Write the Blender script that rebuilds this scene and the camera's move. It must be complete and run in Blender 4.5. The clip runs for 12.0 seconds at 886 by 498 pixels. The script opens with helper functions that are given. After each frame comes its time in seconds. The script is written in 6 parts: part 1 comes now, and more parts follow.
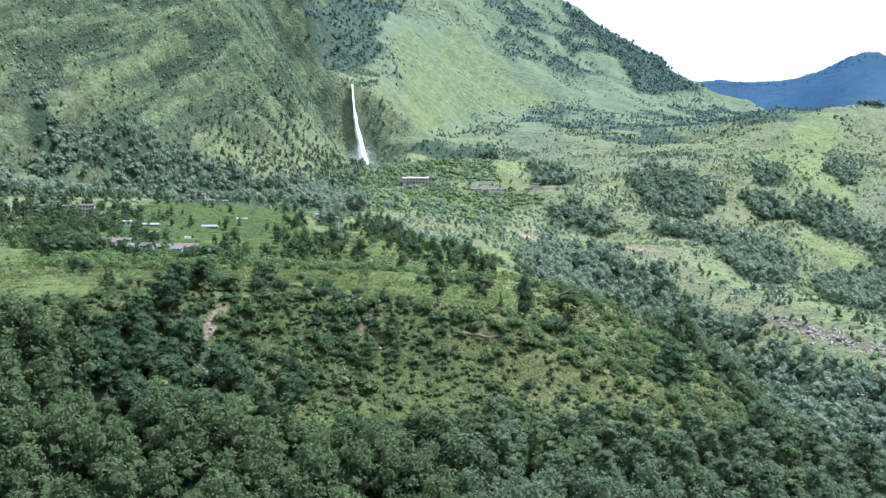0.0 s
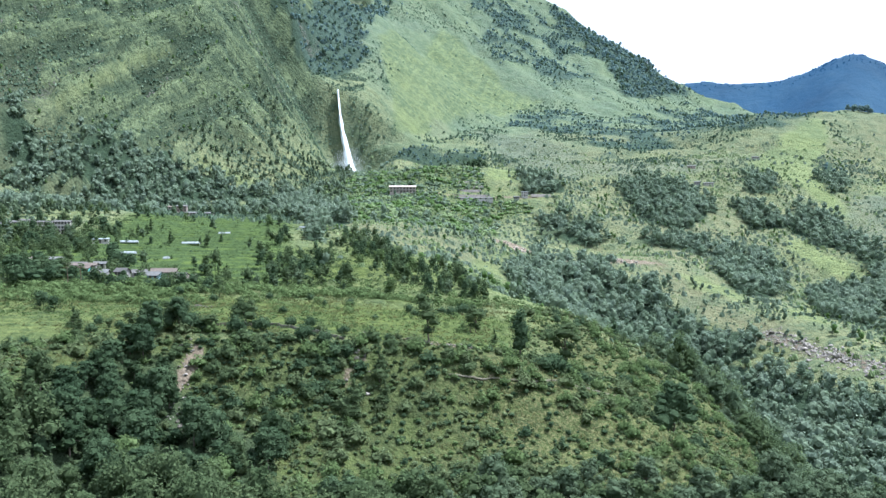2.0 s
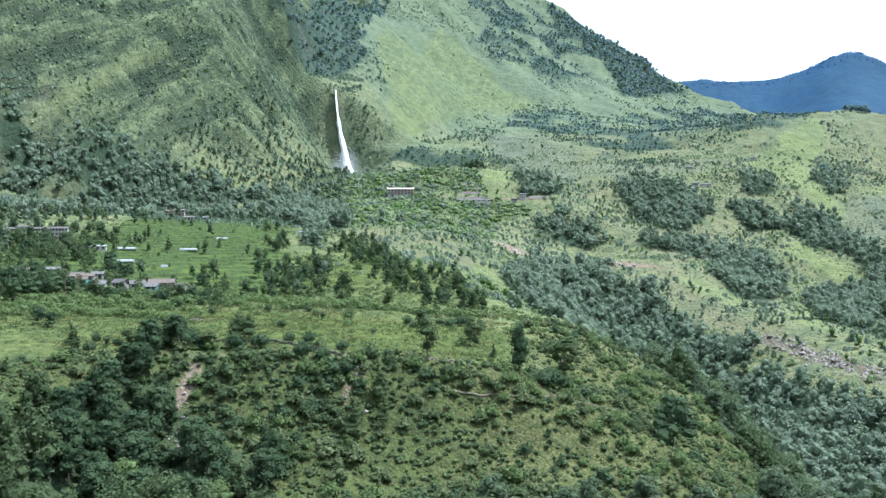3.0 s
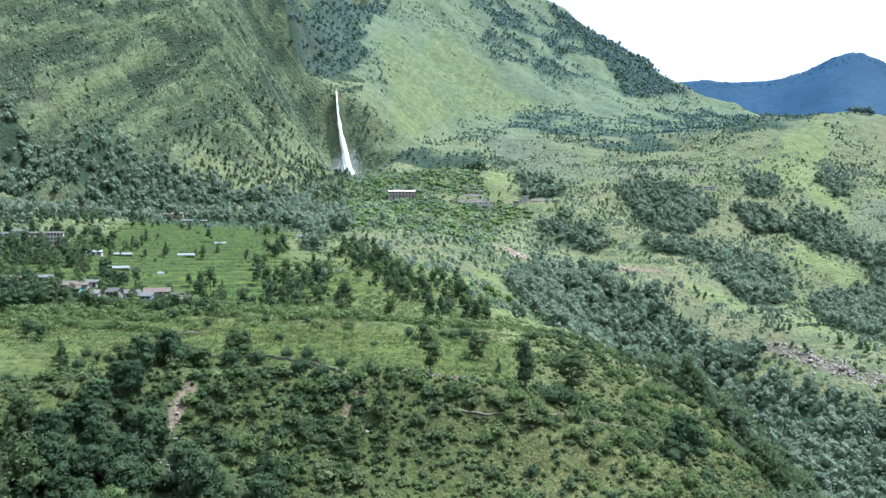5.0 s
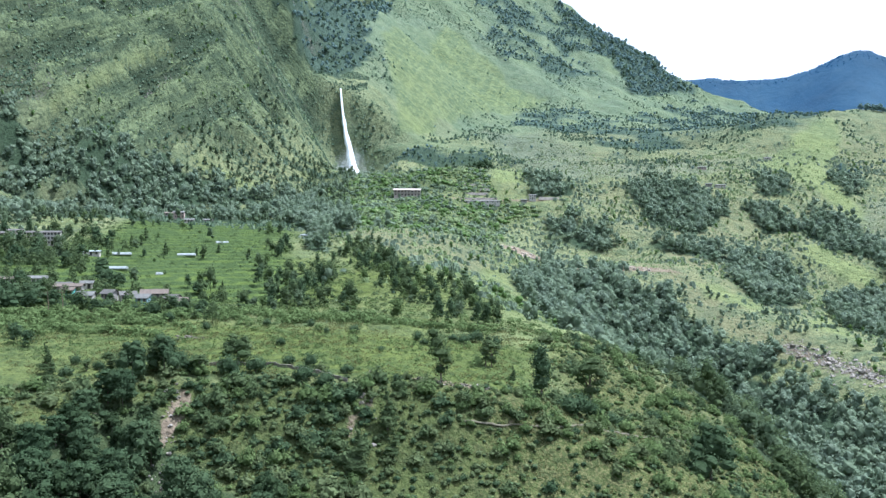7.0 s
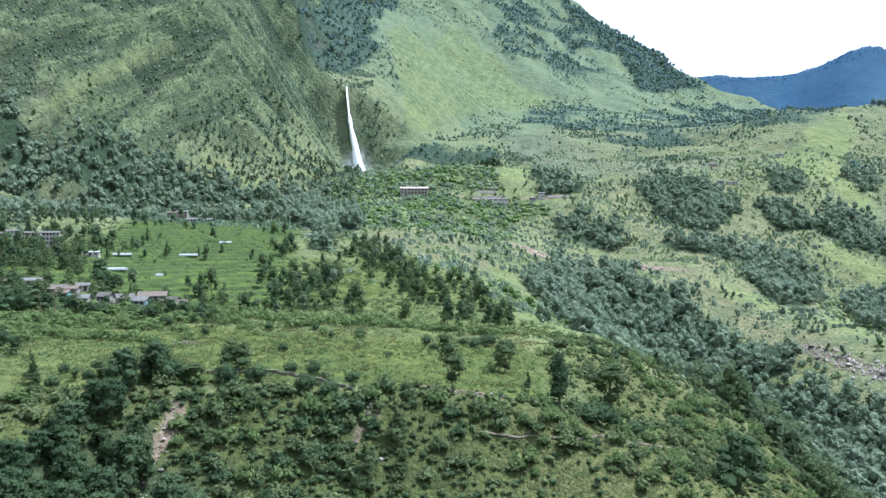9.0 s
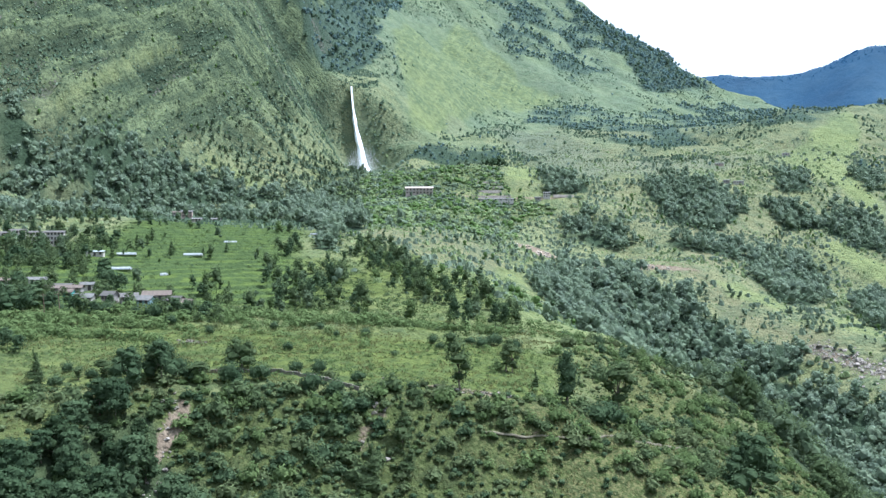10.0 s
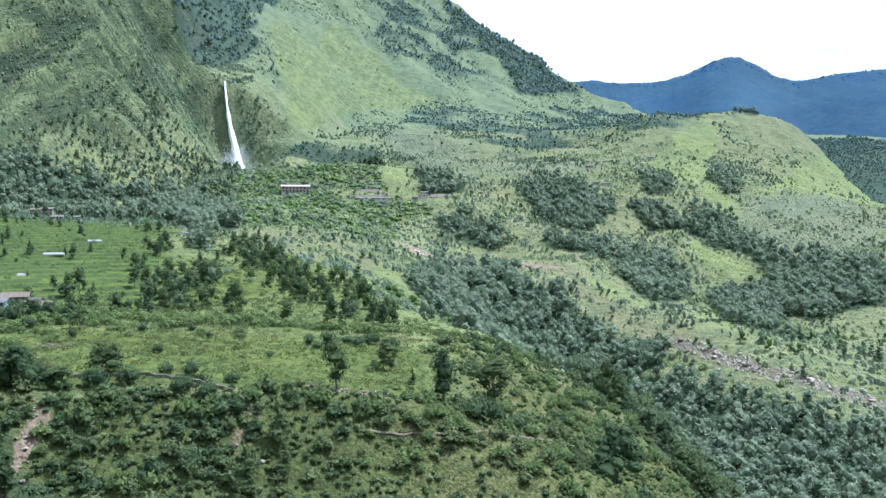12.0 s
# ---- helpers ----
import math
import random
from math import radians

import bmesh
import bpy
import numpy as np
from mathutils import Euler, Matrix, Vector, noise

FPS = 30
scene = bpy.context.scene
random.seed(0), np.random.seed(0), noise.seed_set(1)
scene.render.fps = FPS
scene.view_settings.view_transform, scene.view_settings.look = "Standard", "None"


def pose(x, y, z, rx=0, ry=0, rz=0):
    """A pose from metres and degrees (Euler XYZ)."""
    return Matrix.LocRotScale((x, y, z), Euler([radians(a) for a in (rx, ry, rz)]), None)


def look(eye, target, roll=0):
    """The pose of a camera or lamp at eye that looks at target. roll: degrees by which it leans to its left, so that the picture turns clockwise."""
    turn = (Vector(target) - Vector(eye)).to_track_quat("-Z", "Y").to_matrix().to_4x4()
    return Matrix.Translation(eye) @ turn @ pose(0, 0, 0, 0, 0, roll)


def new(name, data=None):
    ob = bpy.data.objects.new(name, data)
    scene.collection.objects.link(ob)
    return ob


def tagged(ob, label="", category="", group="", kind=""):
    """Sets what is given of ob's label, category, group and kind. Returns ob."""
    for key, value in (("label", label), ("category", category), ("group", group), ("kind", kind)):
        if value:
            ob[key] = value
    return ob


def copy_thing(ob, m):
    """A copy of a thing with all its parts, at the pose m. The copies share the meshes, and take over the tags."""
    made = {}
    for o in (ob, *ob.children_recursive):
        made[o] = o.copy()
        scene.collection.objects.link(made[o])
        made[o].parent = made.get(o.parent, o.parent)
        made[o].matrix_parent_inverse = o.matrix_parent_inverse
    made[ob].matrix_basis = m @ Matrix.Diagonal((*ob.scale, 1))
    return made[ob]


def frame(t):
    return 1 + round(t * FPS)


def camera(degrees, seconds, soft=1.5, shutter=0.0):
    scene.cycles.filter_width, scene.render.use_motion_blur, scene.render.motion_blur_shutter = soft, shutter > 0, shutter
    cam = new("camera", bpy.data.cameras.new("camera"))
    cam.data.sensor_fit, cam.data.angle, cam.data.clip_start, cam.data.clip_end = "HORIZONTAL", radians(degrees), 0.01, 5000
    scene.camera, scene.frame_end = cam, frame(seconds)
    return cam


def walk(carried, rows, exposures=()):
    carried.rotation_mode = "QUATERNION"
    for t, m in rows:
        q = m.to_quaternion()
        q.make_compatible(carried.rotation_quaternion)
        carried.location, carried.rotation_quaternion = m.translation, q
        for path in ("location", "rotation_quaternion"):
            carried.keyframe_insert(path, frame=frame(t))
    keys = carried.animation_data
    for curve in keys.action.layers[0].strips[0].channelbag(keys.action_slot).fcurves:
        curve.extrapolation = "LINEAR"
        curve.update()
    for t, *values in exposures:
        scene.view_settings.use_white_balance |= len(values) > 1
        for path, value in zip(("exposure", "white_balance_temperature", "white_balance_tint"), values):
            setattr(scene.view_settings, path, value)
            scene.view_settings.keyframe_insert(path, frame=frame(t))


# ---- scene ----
cam = camera(55.16, 12.0, soft=1.45)
EYE = 150.0  # first eye over the valley's datum
ROWS = [  # seconds, metres from the first eye, yaw, pitch, roll
    (0.0, 0.00, 0.00, 0.00, 0.000, 0.000, -0.000),
    (0.5, -0.33, 2.96, 1.97, -0.250, 0.013, -0.026),
    (1.0, -0.66, 6.80, 4.55, -0.527, -0.024, 0.010),
    (1.5, -0.88, 9.74, 6.62, -0.724, -0.105, 0.024),
    (2.0, -1.23, 13.57, 9.40, -0.919, -0.001, 0.080),
    (2.5, -1.47, 13.94, 11.53, -1.006, -0.127, 0.105),
    (3.0, -1.51, 13.98, 14.27, -1.073, -0.195, 0.155),
    (5.0, -2.16, 22.18, 17.52, -1.035, -0.215, 0.045),
    (5.5, -2.51, 25.34, 17.53, -0.960, -0.270, 0.030),
    (6.0, -2.87, 28.95, 17.57, -0.866, -0.294, 0.020),
    (6.5, -3.24, 31.92, 17.61, -0.798, -0.276, 0.002),
    (7.0, -3.64, 35.33, 17.73, -0.738, -0.276, 0.059),
    (9.0, -4.47, 47.67, 17.90, -0.284, -0.352, 0.276),
    (9.5, -4.79, 49.77, 17.77, -0.177, -0.227, 0.357),
    (10.0, -4.92, 49.76, 17.27, 0.024, -0.313, 0.322),
    (10.5, -4.91, 49.80, 17.23, 0.070, -0.313, 0.298),
    (11.0, -4.84, 49.52, 17.16, -2.383, -0.342, 0.273),
    (11.5, -4.79, 49.48, 17.07, -5.080, -0.345, 0.284),
    (12.0, -4.79, 49.27, 17.16, -8.214, -0.405, 0.288),
]
walk(cam, [(t, pose(x, y, EYE + z, 90 + pitch, roll, yaw)) for t, x, y, z, yaw, pitch, roll in ROWS],
     exposures=[(0.0, 1.20, 5370, 13), (3.0, 1.12, 5370, 13), (9.5, 1.08, 5370, 13), (11.0, 1.17, 5370, 13), (12.0, 1.10, 5370, 13)])

# ---- sky and sun ----
SUN_TURN, SUN_HIGH = 80.0, 65.0  # degrees from straight ahead, and over the horizon
world = bpy.data.worlds.new("sky")
scene.world = world
world.use_nodes = True
wn, wl = world.node_tree.nodes, world.node_tree.links
wn.clear()
sky = wn.new("ShaderNodeTexSky")
sky.sky_type, sky.sun_disc = "NISHITA", False
sky.sun_elevation, sky.sun_rotation = radians(SUN_HIGH), radians(SUN_TURN)
sky_light = wn.new("ShaderNodeBackground")
sky_light.inputs["Strength"].default_value = 0.083
cloud_light = wn.new("ShaderNodeBackground")
cloud_light.inputs["Color"].default_value = (0.90, 0.97, 1.07, 1)
cloud_light.inputs["Strength"].default_value = 0.79
coord = wn.new("ShaderNodeTexCoord")
cloud_noise = wn.new("ShaderNodeTexNoise")
cloud_noise.inputs["Scale"].default_value, cloud_noise.inputs["Detail"].default_value = 2.6, 6
cloud_map = wn.new("ShaderNodeMapping")
cloud_map.inputs["Scale"].default_value = (1, 1, 3)
cover = wn.new("ShaderNodeMapRange")
cover.inputs["From Min"].default_value, cover.inputs["From Max"].default_value = 0.27, 0.42
both = wn.new("ShaderNodeMixShader")
wo = wn.new("ShaderNodeOutputWorld")
wl.new(coord.outputs["Generated"], cloud_map.inputs["Vector"])
wl.new(cloud_map.outputs["Vector"], cloud_noise.inputs["Vector"])
wl.new(cloud_noise.outputs["Fac"], cover.inputs["Value"])
wl.new(sky.outputs["Color"], sky_light.inputs["Color"])
wl.new(cover.outputs["Result"], both.inputs["Fac"])
wl.new(sky_light.outputs["Background"], both.inputs[1])
wl.new(cloud_light.outputs["Background"], both.inputs[2])
wl.new(both.outputs["Shader"], wo.inputs["Surface"])

sun_data = bpy.data.lights.new("sun", "SUN")
sun_data.energy, sun_data.angle, sun_data.color = 5.0, radians(0.6), (1.0, 0.955, 0.89)
sun = new("sun", sun_data)
away = Vector((math.sin(radians(SUN_TURN)) * math.cos(radians(SUN_HIGH)), math.cos(radians(SUN_TURN)) * math.cos(radians(SUN_HIGH)), math.sin(radians(SUN_HIGH))))
sun.matrix_world = look(away * 2000, (0, 0, 0))

# ---- materials ----
def blank(name):
    m = bpy.data.materials.new(name)
    m.use_nodes = True
    m.node_tree.nodes.clear()
    return m, m.node_tree.nodes, m.node_tree.links


def noise_node(nodes, links, vector, scale, detail=4.0, rough=0.55):
    n = nodes.new("ShaderNodeTexNoise")
    n.inputs["Scale"].default_value, n.inputs["Detail"].default_value, n.inputs["Roughness"].default_value = scale, detail, rough
    links.new(vector, n.inputs["Vector"])
    return n.outputs["Fac"]


def span(nodes, links, value, a, b, to_a=0.0, to_b=1.0):
    n = nodes.new("ShaderNodeMapRange")
    n.inputs["From Min"].default_value, n.inputs["From Max"].default_value = a, b
    n.inputs["To Min"].default_value, n.inputs["To Max"].default_value = to_a, to_b
    links.new(value, n.inputs["Value"])
    return n.outputs["Result"]


def blend(nodes, links, fac, a, b, kind="MIX"):
    n = nodes.new("ShaderNodeMix")
    n.data_type, n.blend_type = "RGBA", kind
    for value, socket in ((fac, n.inputs[0]), (a, n.inputs[6]), (b, n.inputs[7])):
        if isinstance(value, (int, float)):
            socket.default_value = value
        elif isinstance(value, tuple):
            socket.default_value = (*value, 1)
        else:
            links.new(value, socket)
    return n.outputs[2]


def finish(nodes, links, colour, rough, bump=None, strength=0.4, depth=0.2, spec=0.3):
    p = nodes.new("ShaderNodeBsdfPrincipled")
    out = nodes.new("ShaderNodeOutputMaterial")
    if isinstance(colour, tuple):
        p.inputs["Base Color"].default_value = (*colour, 1)
    else:
        links.new(colour, p.inputs["Base Color"])
    p.inputs["Roughness"].default_value = rough
    p.inputs["Specular IOR Level"].default_value = spec
    if bump is not None:
        b = nodes.new("ShaderNodeBump")
        b.inputs["Strength"].default_value, b.inputs["Distance"].default_value = strength, depth
        links.new(bump, b.inputs["Height"])
        links.new(b.outputs["Normal"], p.inputs["Normal"])
    links.new(p.outputs["BSDF"], out.inputs["Surface"])
    return p


def plain(name, colour, rough=0.8, vary=0.25, scale=1.5, spec=0.3, bump=0.3):
    """A weathered surface of one colour: stains and grain."""
    m, n, l = blank(name)
    v = n.new("ShaderNodeTexCoord").outputs["Object"]
    a, b = noise_node(n, l, v, scale, 5), noise_node(n, l, v, scale * 9, 4)
    dark = tuple(c * (1 - vary) for c in colour)
    c = blend(n, l, span(n, l, a, 0.35, 0.65), colour, dark)
    c = blend(n, l, span(n, l, b, 0.4, 0.8, 0, 0.5), c, tuple(c0 * (1 - vary * 0.8) for c0 in colour))
    finish(n, l, c, rough, b, bump, 0.05, spec)
    return m


def leaf_material(name, dark, light, tint_scale=0.11, glow=0.42):
    """Leaves: each clump and each tree a little different, some light passes through."""
    m, n, l = blank(name)
    geo = n.new("ShaderNodeNewGeometry")
    tree = noise_node(n, l, geo.outputs["Position"], tint_scale, 2)
    isle = geo.outputs["Random Per Island"]
    c = blend(n, l, span(n, l, tree, 0.33, 0.67), dark, light)
    c = blend(n, l, span(n, l, isle, 0.0, 0.9, 0, 0.6), c, tuple(0.7 * a for a in dark))
    c = blend(n, l, span(n, l, isle, 0.86, 1.0, 0, 0.5), c, tuple(1.35 * a for a in light))
    d = n.new("ShaderNodeBsdfPrincipled")
    d.inputs["Roughness"].default_value, d.inputs["Specular IOR Level"].default_value = 0.9, 0.03
    t = n.new("ShaderNodeBsdfTranslucent")
    mix = n.new("ShaderNodeMixShader")
    mix.inputs["Fac"].default_value = glow
    out = n.new("ShaderNodeOutputMaterial")
    l.new(c, d.inputs["Base Color"])
    l.new(c, t.inputs["Color"])
    l.new(d.outputs["BSDF"], mix.inputs[1])
    l.new(t.outputs["BSDF"], mix.inputs[2])
    l.new(mix.outputs["Shader"], out.inputs["Surface"])
    return m


def ground_material():
    m, n, l = blank("hillside_grass")
    geo = n.new("ShaderNodeNewGeometry")
    pos = geo.outputs["Position"]

    def mask(key):
        a = n.new("ShaderNodeAttribute")
        a.attribute_name = key
        return a.outputs["Fac"]

    broad, mid, fine, grain = noise_node(n, l, pos, 0.012, 5), noise_node(n, l, pos, 0.07, 5, 0.6), noise_node(n, l, pos, 0.35, 5, 0.65), noise_node(n, l, pos, 1.3, 4, 0.7)
    grass = blend(n, l, span(n, l, broad, 0.35, 0.65), (0.138, 0.150, 0.072), (0.166, 0.178, 0.088))
    grass = blend(n, l, span(n, l, mid, 0.46, 0.60, 0, 0.8), grass, (0.086, 0.114, 0.062))
    grass = blend(n, l, span(n, l, fine, 0.50, 0.62, 0, 0.8), grass, (0.054, 0.076, 0.043))
    grass = blend(n, l, span(n, l, fine, 0.45, 0.34, 0, 0.7), grass, (0.190, 0.198, 0.104))
    lush = blend(n, l, span(n, l, mid, 0.35, 0.65), (0.102, 0.124, 0.034), (0.066, 0.086, 0.025))
    lush = blend(n, l, span(n, l, fine, 0.47, 0.60, 0, 0.85), lush, (0.032, 0.047, 0.016))
    lush = blend(n, l, span(n, l, grain, 0.50, 0.32, 0, 0.5), lush, (0.108, 0.130, 0.045))
    c = blend(n, l, mask("lush"), grass, lush)
    # grass of the far slopes, with haze put into its bluer colour
    hazed_alp = blend(n, l, span(n, l, broad, 0.40, 0.60), (0.122, 0.158, 0.100), (0.082, 0.118, 0.088))
    hazed_alp = blend(n, l, span(n, l, mid, 0.46, 0.62, 0, 0.7), hazed_alp, (0.070, 0.104, 0.062))
    hazed_alp = blend(n, l, span(n, l, fine, 0.52, 0.62, 0, 0.5), hazed_alp, (0.056, 0.082, 0.052))
    c = blend(n, l, span(n, l, mask("hazed_upland"), 0, 1, 0, 0.7), c, hazed_alp)
    face = blend(n, l, span(n, l, mid, 0.42, 0.60), (0.118, 0.146, 0.075), (0.075, 0.098, 0.053))
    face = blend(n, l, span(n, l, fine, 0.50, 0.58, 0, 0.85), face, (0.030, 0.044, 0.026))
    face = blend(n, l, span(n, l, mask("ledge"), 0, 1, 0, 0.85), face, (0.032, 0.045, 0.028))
    def dot(vector):
        d = n.new("ShaderNodeVectorMath")
        d.operation, d.inputs[1].default_value = "DOT_PRODUCT", vector
        l.new(pos, d.inputs[0])
        return d.outputs["Value"]

    def streaks(along_bed, across_bed, size):
        joint = n.new("ShaderNodeCombineXYZ")
        l.new(dot(along_bed), joint.inputs[0])
        l.new(dot(across_bed), joint.inputs[1])
        return noise_node(n, l, joint.outputs["Vector"], size, 6, 0.62)

    rising = streaks((0.106, 0.17, 0.05), (-0.24, -0.38, 1.0), 0.075)
    falling = streaks((0.05, 0.08, -0.10), (0.62, 1.0, 0.55), 0.060)
    joint = n.new("ShaderNodeMix")
    l.new(mask("falling"), joint.inputs[0])
    l.new(rising, joint.inputs[2])
    l.new(falling, joint.inputs[3])
    bed = joint.outputs[0]
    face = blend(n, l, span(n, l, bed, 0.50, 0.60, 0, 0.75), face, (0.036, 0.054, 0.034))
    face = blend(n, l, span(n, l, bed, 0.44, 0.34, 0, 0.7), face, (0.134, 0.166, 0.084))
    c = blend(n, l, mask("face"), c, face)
    # open yellow-green grass, with the sunlight on it put into the colour
    sunny = blend(n, l, span(n, l, mid, 0.40, 0.62), (0.154, 0.180, 0.074), (0.118, 0.142, 0.060))
    sunny = blend(n, l, span(n, l, fine, 0.52, 0.62, 0, 0.6), sunny, (0.070, 0.096, 0.042))
    high = blend(n, l, span(n, l, mid, 0.40, 0.62), (0.124, 0.150, 0.068), (0.080, 0.107, 0.052))
    ribs = streaks((0.10, 0.0, 0.12), (0.77, 0.15, -0.64), 0.10)
    high = blend(n, l, span(n, l, fine, 0.52, 0.62, 0, 0.5), high, (0.078, 0.106, 0.060))
    high = blend(n, l, span(n, l, ribs, 0.50, 0.64, 0, 0.6), high, (0.080, 0.110, 0.062))
    high = blend(n, l, span(n, l, ribs, 0.45, 0.34, 0, 0.5), high, (0.172, 0.198, 0.092))
    tufts = noise_node(n, l, pos, 0.15, 4, 0.7)
    high = blend(n, l, span(n, l, tufts, 0.52, 0.60, 0, 0.7), high, (0.052, 0.078, 0.042))
    high = blend(n, l, span(n, l, tufts, 0.46, 0.38, 0, 0.5), high, (0.172, 0.198, 0.092))
    sunny = blend(n, l, mask("hazed_upland"), sunny, high)
    c = blend(n, l, mask("bright"), c, sunny)
    rice = blend(n, l, span(n, l, mid, 0.35, 0.65), (0.086, 0.118, 0.030), (0.060, 0.089, 0.025))
    rice = blend(n, l, span(n, l, fine, 0.50, 0.62, 0, 0.7), rice, (0.036, 0.058, 0.016))
    c = blend(n, l, mask("paddy"), c, rice)
    c = blend(n, l, span(n, l, mask("bank"), 0, 1, 0, 0.85), c, (0.038, 0.060, 0.024))
    # olive moor, its blue raised a little to imitate haze
    moor = blend(n, l, span(n, l, mid, 0.36, 0.64), (0.122, 0.138, 0.094), (0.092, 0.112, 0.078))
    moor = blend(n, l, span(n, l, fine, 0.50, 0.62, 0, 0.7), moor, (0.056, 0.074, 0.046))
    c = blend(n, l, span(n, l, mask("moor"), 0, 1, 0, 0.85), c, moor)
    straw = blend(n, l, span(n, l, fine, 0.40, 0.65), (0.152, 0.150, 0.082), (0.096, 0.104, 0.052))
    straw = blend(n, l, span(n, l, mid, 0.48, 0.60, 0, 0.7), straw, (0.080, 0.098, 0.056))
    c = blend(n, l, span(n, l, mask("dry"), 0, 1), c, straw)
    # darker green ground wherever the wood mask lies
    forest_floor = blend(n, l, span(n, l, fine, 0.35, 0.7), (0.036, 0.056, 0.032), (0.024, 0.038, 0.024))
    # ground of the far woods paled and blued, as haze would lift it
    forest_floor = blend(n, l, mask("hazed_upland"), forest_floor, (0.050, 0.076, 0.058))
    c = blend(n, l, mask("wood"), c, forest_floor)
    scarp = blend(n, l, span(n, l, mid, 0.40, 0.62), (0.066, 0.084, 0.027), (0.042, 0.056, 0.020))
    scarp = blend(n, l, span(n, l, fine, 0.46, 0.62), scarp, (0.038, 0.050, 0.020))
    scarp = blend(n, l, span(n, l, grain, 0.54, 0.40, 0, 0.3), scarp, (0.120, 0.130, 0.055))
    sere = blend(n, l, span(n, l, grain, 0.54, 0.38, 0, 0.7), scarp, (0.134, 0.126, 0.058))
    scarp = blend(n, l, mask("sere"), scarp, sere)
    pebble = noise_node(n, l, pos, 2.4, 3, 0.7)
    scarp = blend(n, l, span(n, l, pebble, 0.68, 0.74, 0, 0.4), scarp, (0.25, 0.24, 0.19))
    c = blend(n, l, mask("scarp"), c, scarp)
    stone = blend(n, l, span(n, l, fine, 0.35, 0.65), (0.112, 0.124, 0.090), (0.062, 0.072, 0.050))
    stone = blend(n, l, span(n, l, mid, 0.46, 0.62), stone, (0.128, 0.118, 0.104))
    edge = n.new("ShaderNodeMath")
    edge.operation = "ADD"
    l.new(mask("rock"), edge.inputs[0])
    l.new(span(n, l, fine, 0.3, 0.7, -0.45, 0.45), edge.inputs[1])
    c = blend(n, l, span(n, l, edge.outputs[0], 0.52, 0.60), c, stone)
    earth = blend(n, l, span(n, l, fine, 0.35, 0.65), (0.205, 0.165, 0.120), (0.120, 0.094, 0.066))
    edge2 = n.new("ShaderNodeMath")
    edge2.operation = "ADD"
    l.new(mask("soil"), edge2.inputs[0])
    l.new(span(n, l, fine, 0.3, 0.7, -0.35, 0.35), edge2.inputs[1])
    c = blend(n, l, span(n, l, edge2.outputs[0], 0.42, 0.6), c, earth)
    c = blend(n, l, span(n, l, grain, 0.45, 0.75, 0, 0.45), c, (0.045, 0.06, 0.025))
    p = finish(n, l, c, 0.95, fine, 0.9, 1.6, 0.02)
    wide = n.new("ShaderNodeBump")
    wide.inputs["Strength"].default_value, wide.inputs["Distance"].default_value = 0.75, 5.0
    l.new(mid, wide.inputs["Height"])
    cleft = n.new("ShaderNodeBump")
    cleft.inputs["Distance"].default_value = 5.0
    cleft.invert = True
    l.new(bed, cleft.inputs["Height"])
    l.new(span(n, l, mask("face"), 0, 1, 0, 0.9), cleft.inputs["Strength"])
    l.new(cleft.outputs["Normal"], wide.inputs["Normal"])
    l.new(wide.outputs["Normal"], p.inputs["Normal"].links[0].from_node.inputs["Normal"])
    return m


MAT_GROUND = ground_material()
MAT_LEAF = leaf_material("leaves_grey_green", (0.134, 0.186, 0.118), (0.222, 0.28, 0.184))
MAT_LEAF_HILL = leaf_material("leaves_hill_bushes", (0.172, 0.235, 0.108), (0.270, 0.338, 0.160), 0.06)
MAT_LEAF_GROVE = leaf_material("leaves_lower_grove", (0.084, 0.122, 0.066), (0.15, 0.196, 0.112), 0.12)
MAT_LEAF_NEAR = leaf_material("leaves_near_grove", (0.062, 0.094, 0.041), (0.12, 0.16, 0.074), 0.14)
# deep green leaves, darkened further to stand in for the gully's shade
MAT_LEAF_DEEP_SHADED = leaf_material("leaves_deep_green_shaded", (0.032, 0.056, 0.027), (0.068, 0.102, 0.047), 0.14)
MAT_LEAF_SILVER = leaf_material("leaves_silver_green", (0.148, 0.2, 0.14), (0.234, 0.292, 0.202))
MAT_LEAF_FRESH = leaf_material("leaves_fresh_green", (0.100, 0.168, 0.052), (0.153, 0.232, 0.080))
MAT_LEAF_DARK = leaf_material("leaves_dark", (0.05, 0.084, 0.042), (0.096, 0.14, 0.07), 0.11)
MAT_LEAF_BUSH = leaf_material("leaves_bush", (0.09, 0.136, 0.05), (0.15, 0.204, 0.08), 0.25)
MAT_LEAF_OLIVE = leaf_material("leaves_olive", (0.104, 0.136, 0.062), (0.152, 0.19, 0.088), 0.25)
# far leaves: haze is put into the colour, paler and bluer
MAT_LEAF_HAZED = leaf_material("leaves_far_wood_hazed", (0.118, 0.184, 0.174), (0.182, 0.26, 0.232), 0.03)
# scrub leaves, blue raised a little for haze on far slopes
MAT_LEAF_SCRUB = leaf_material("leaves_mountain_scrub", (0.07, 0.112, 0.072), (0.13, 0.184, 0.112), 0.03)
MAT_TUFT = leaf_material("long_grass", (0.118, 0.126, 0.048), (0.172, 0.172, 0.074), 0.15)
MAT_BARK = plain("bark", (0.16, 0.125, 0.10), 0.9, 0.4, 3.0)

# ---- shape of the land ----
def softplus(d, k):
    return k * np.logaddexp(0, d / k)


def smax(a, b, k):
    return b + softplus(a - b, k)


def smin(a, b, k):
    return -smax(-a, -b, k)


def ease(v, a, b):
    u = np.clip((v - a) / (b - a), 0, 1)
    return u * u * (3 - 2 * u)


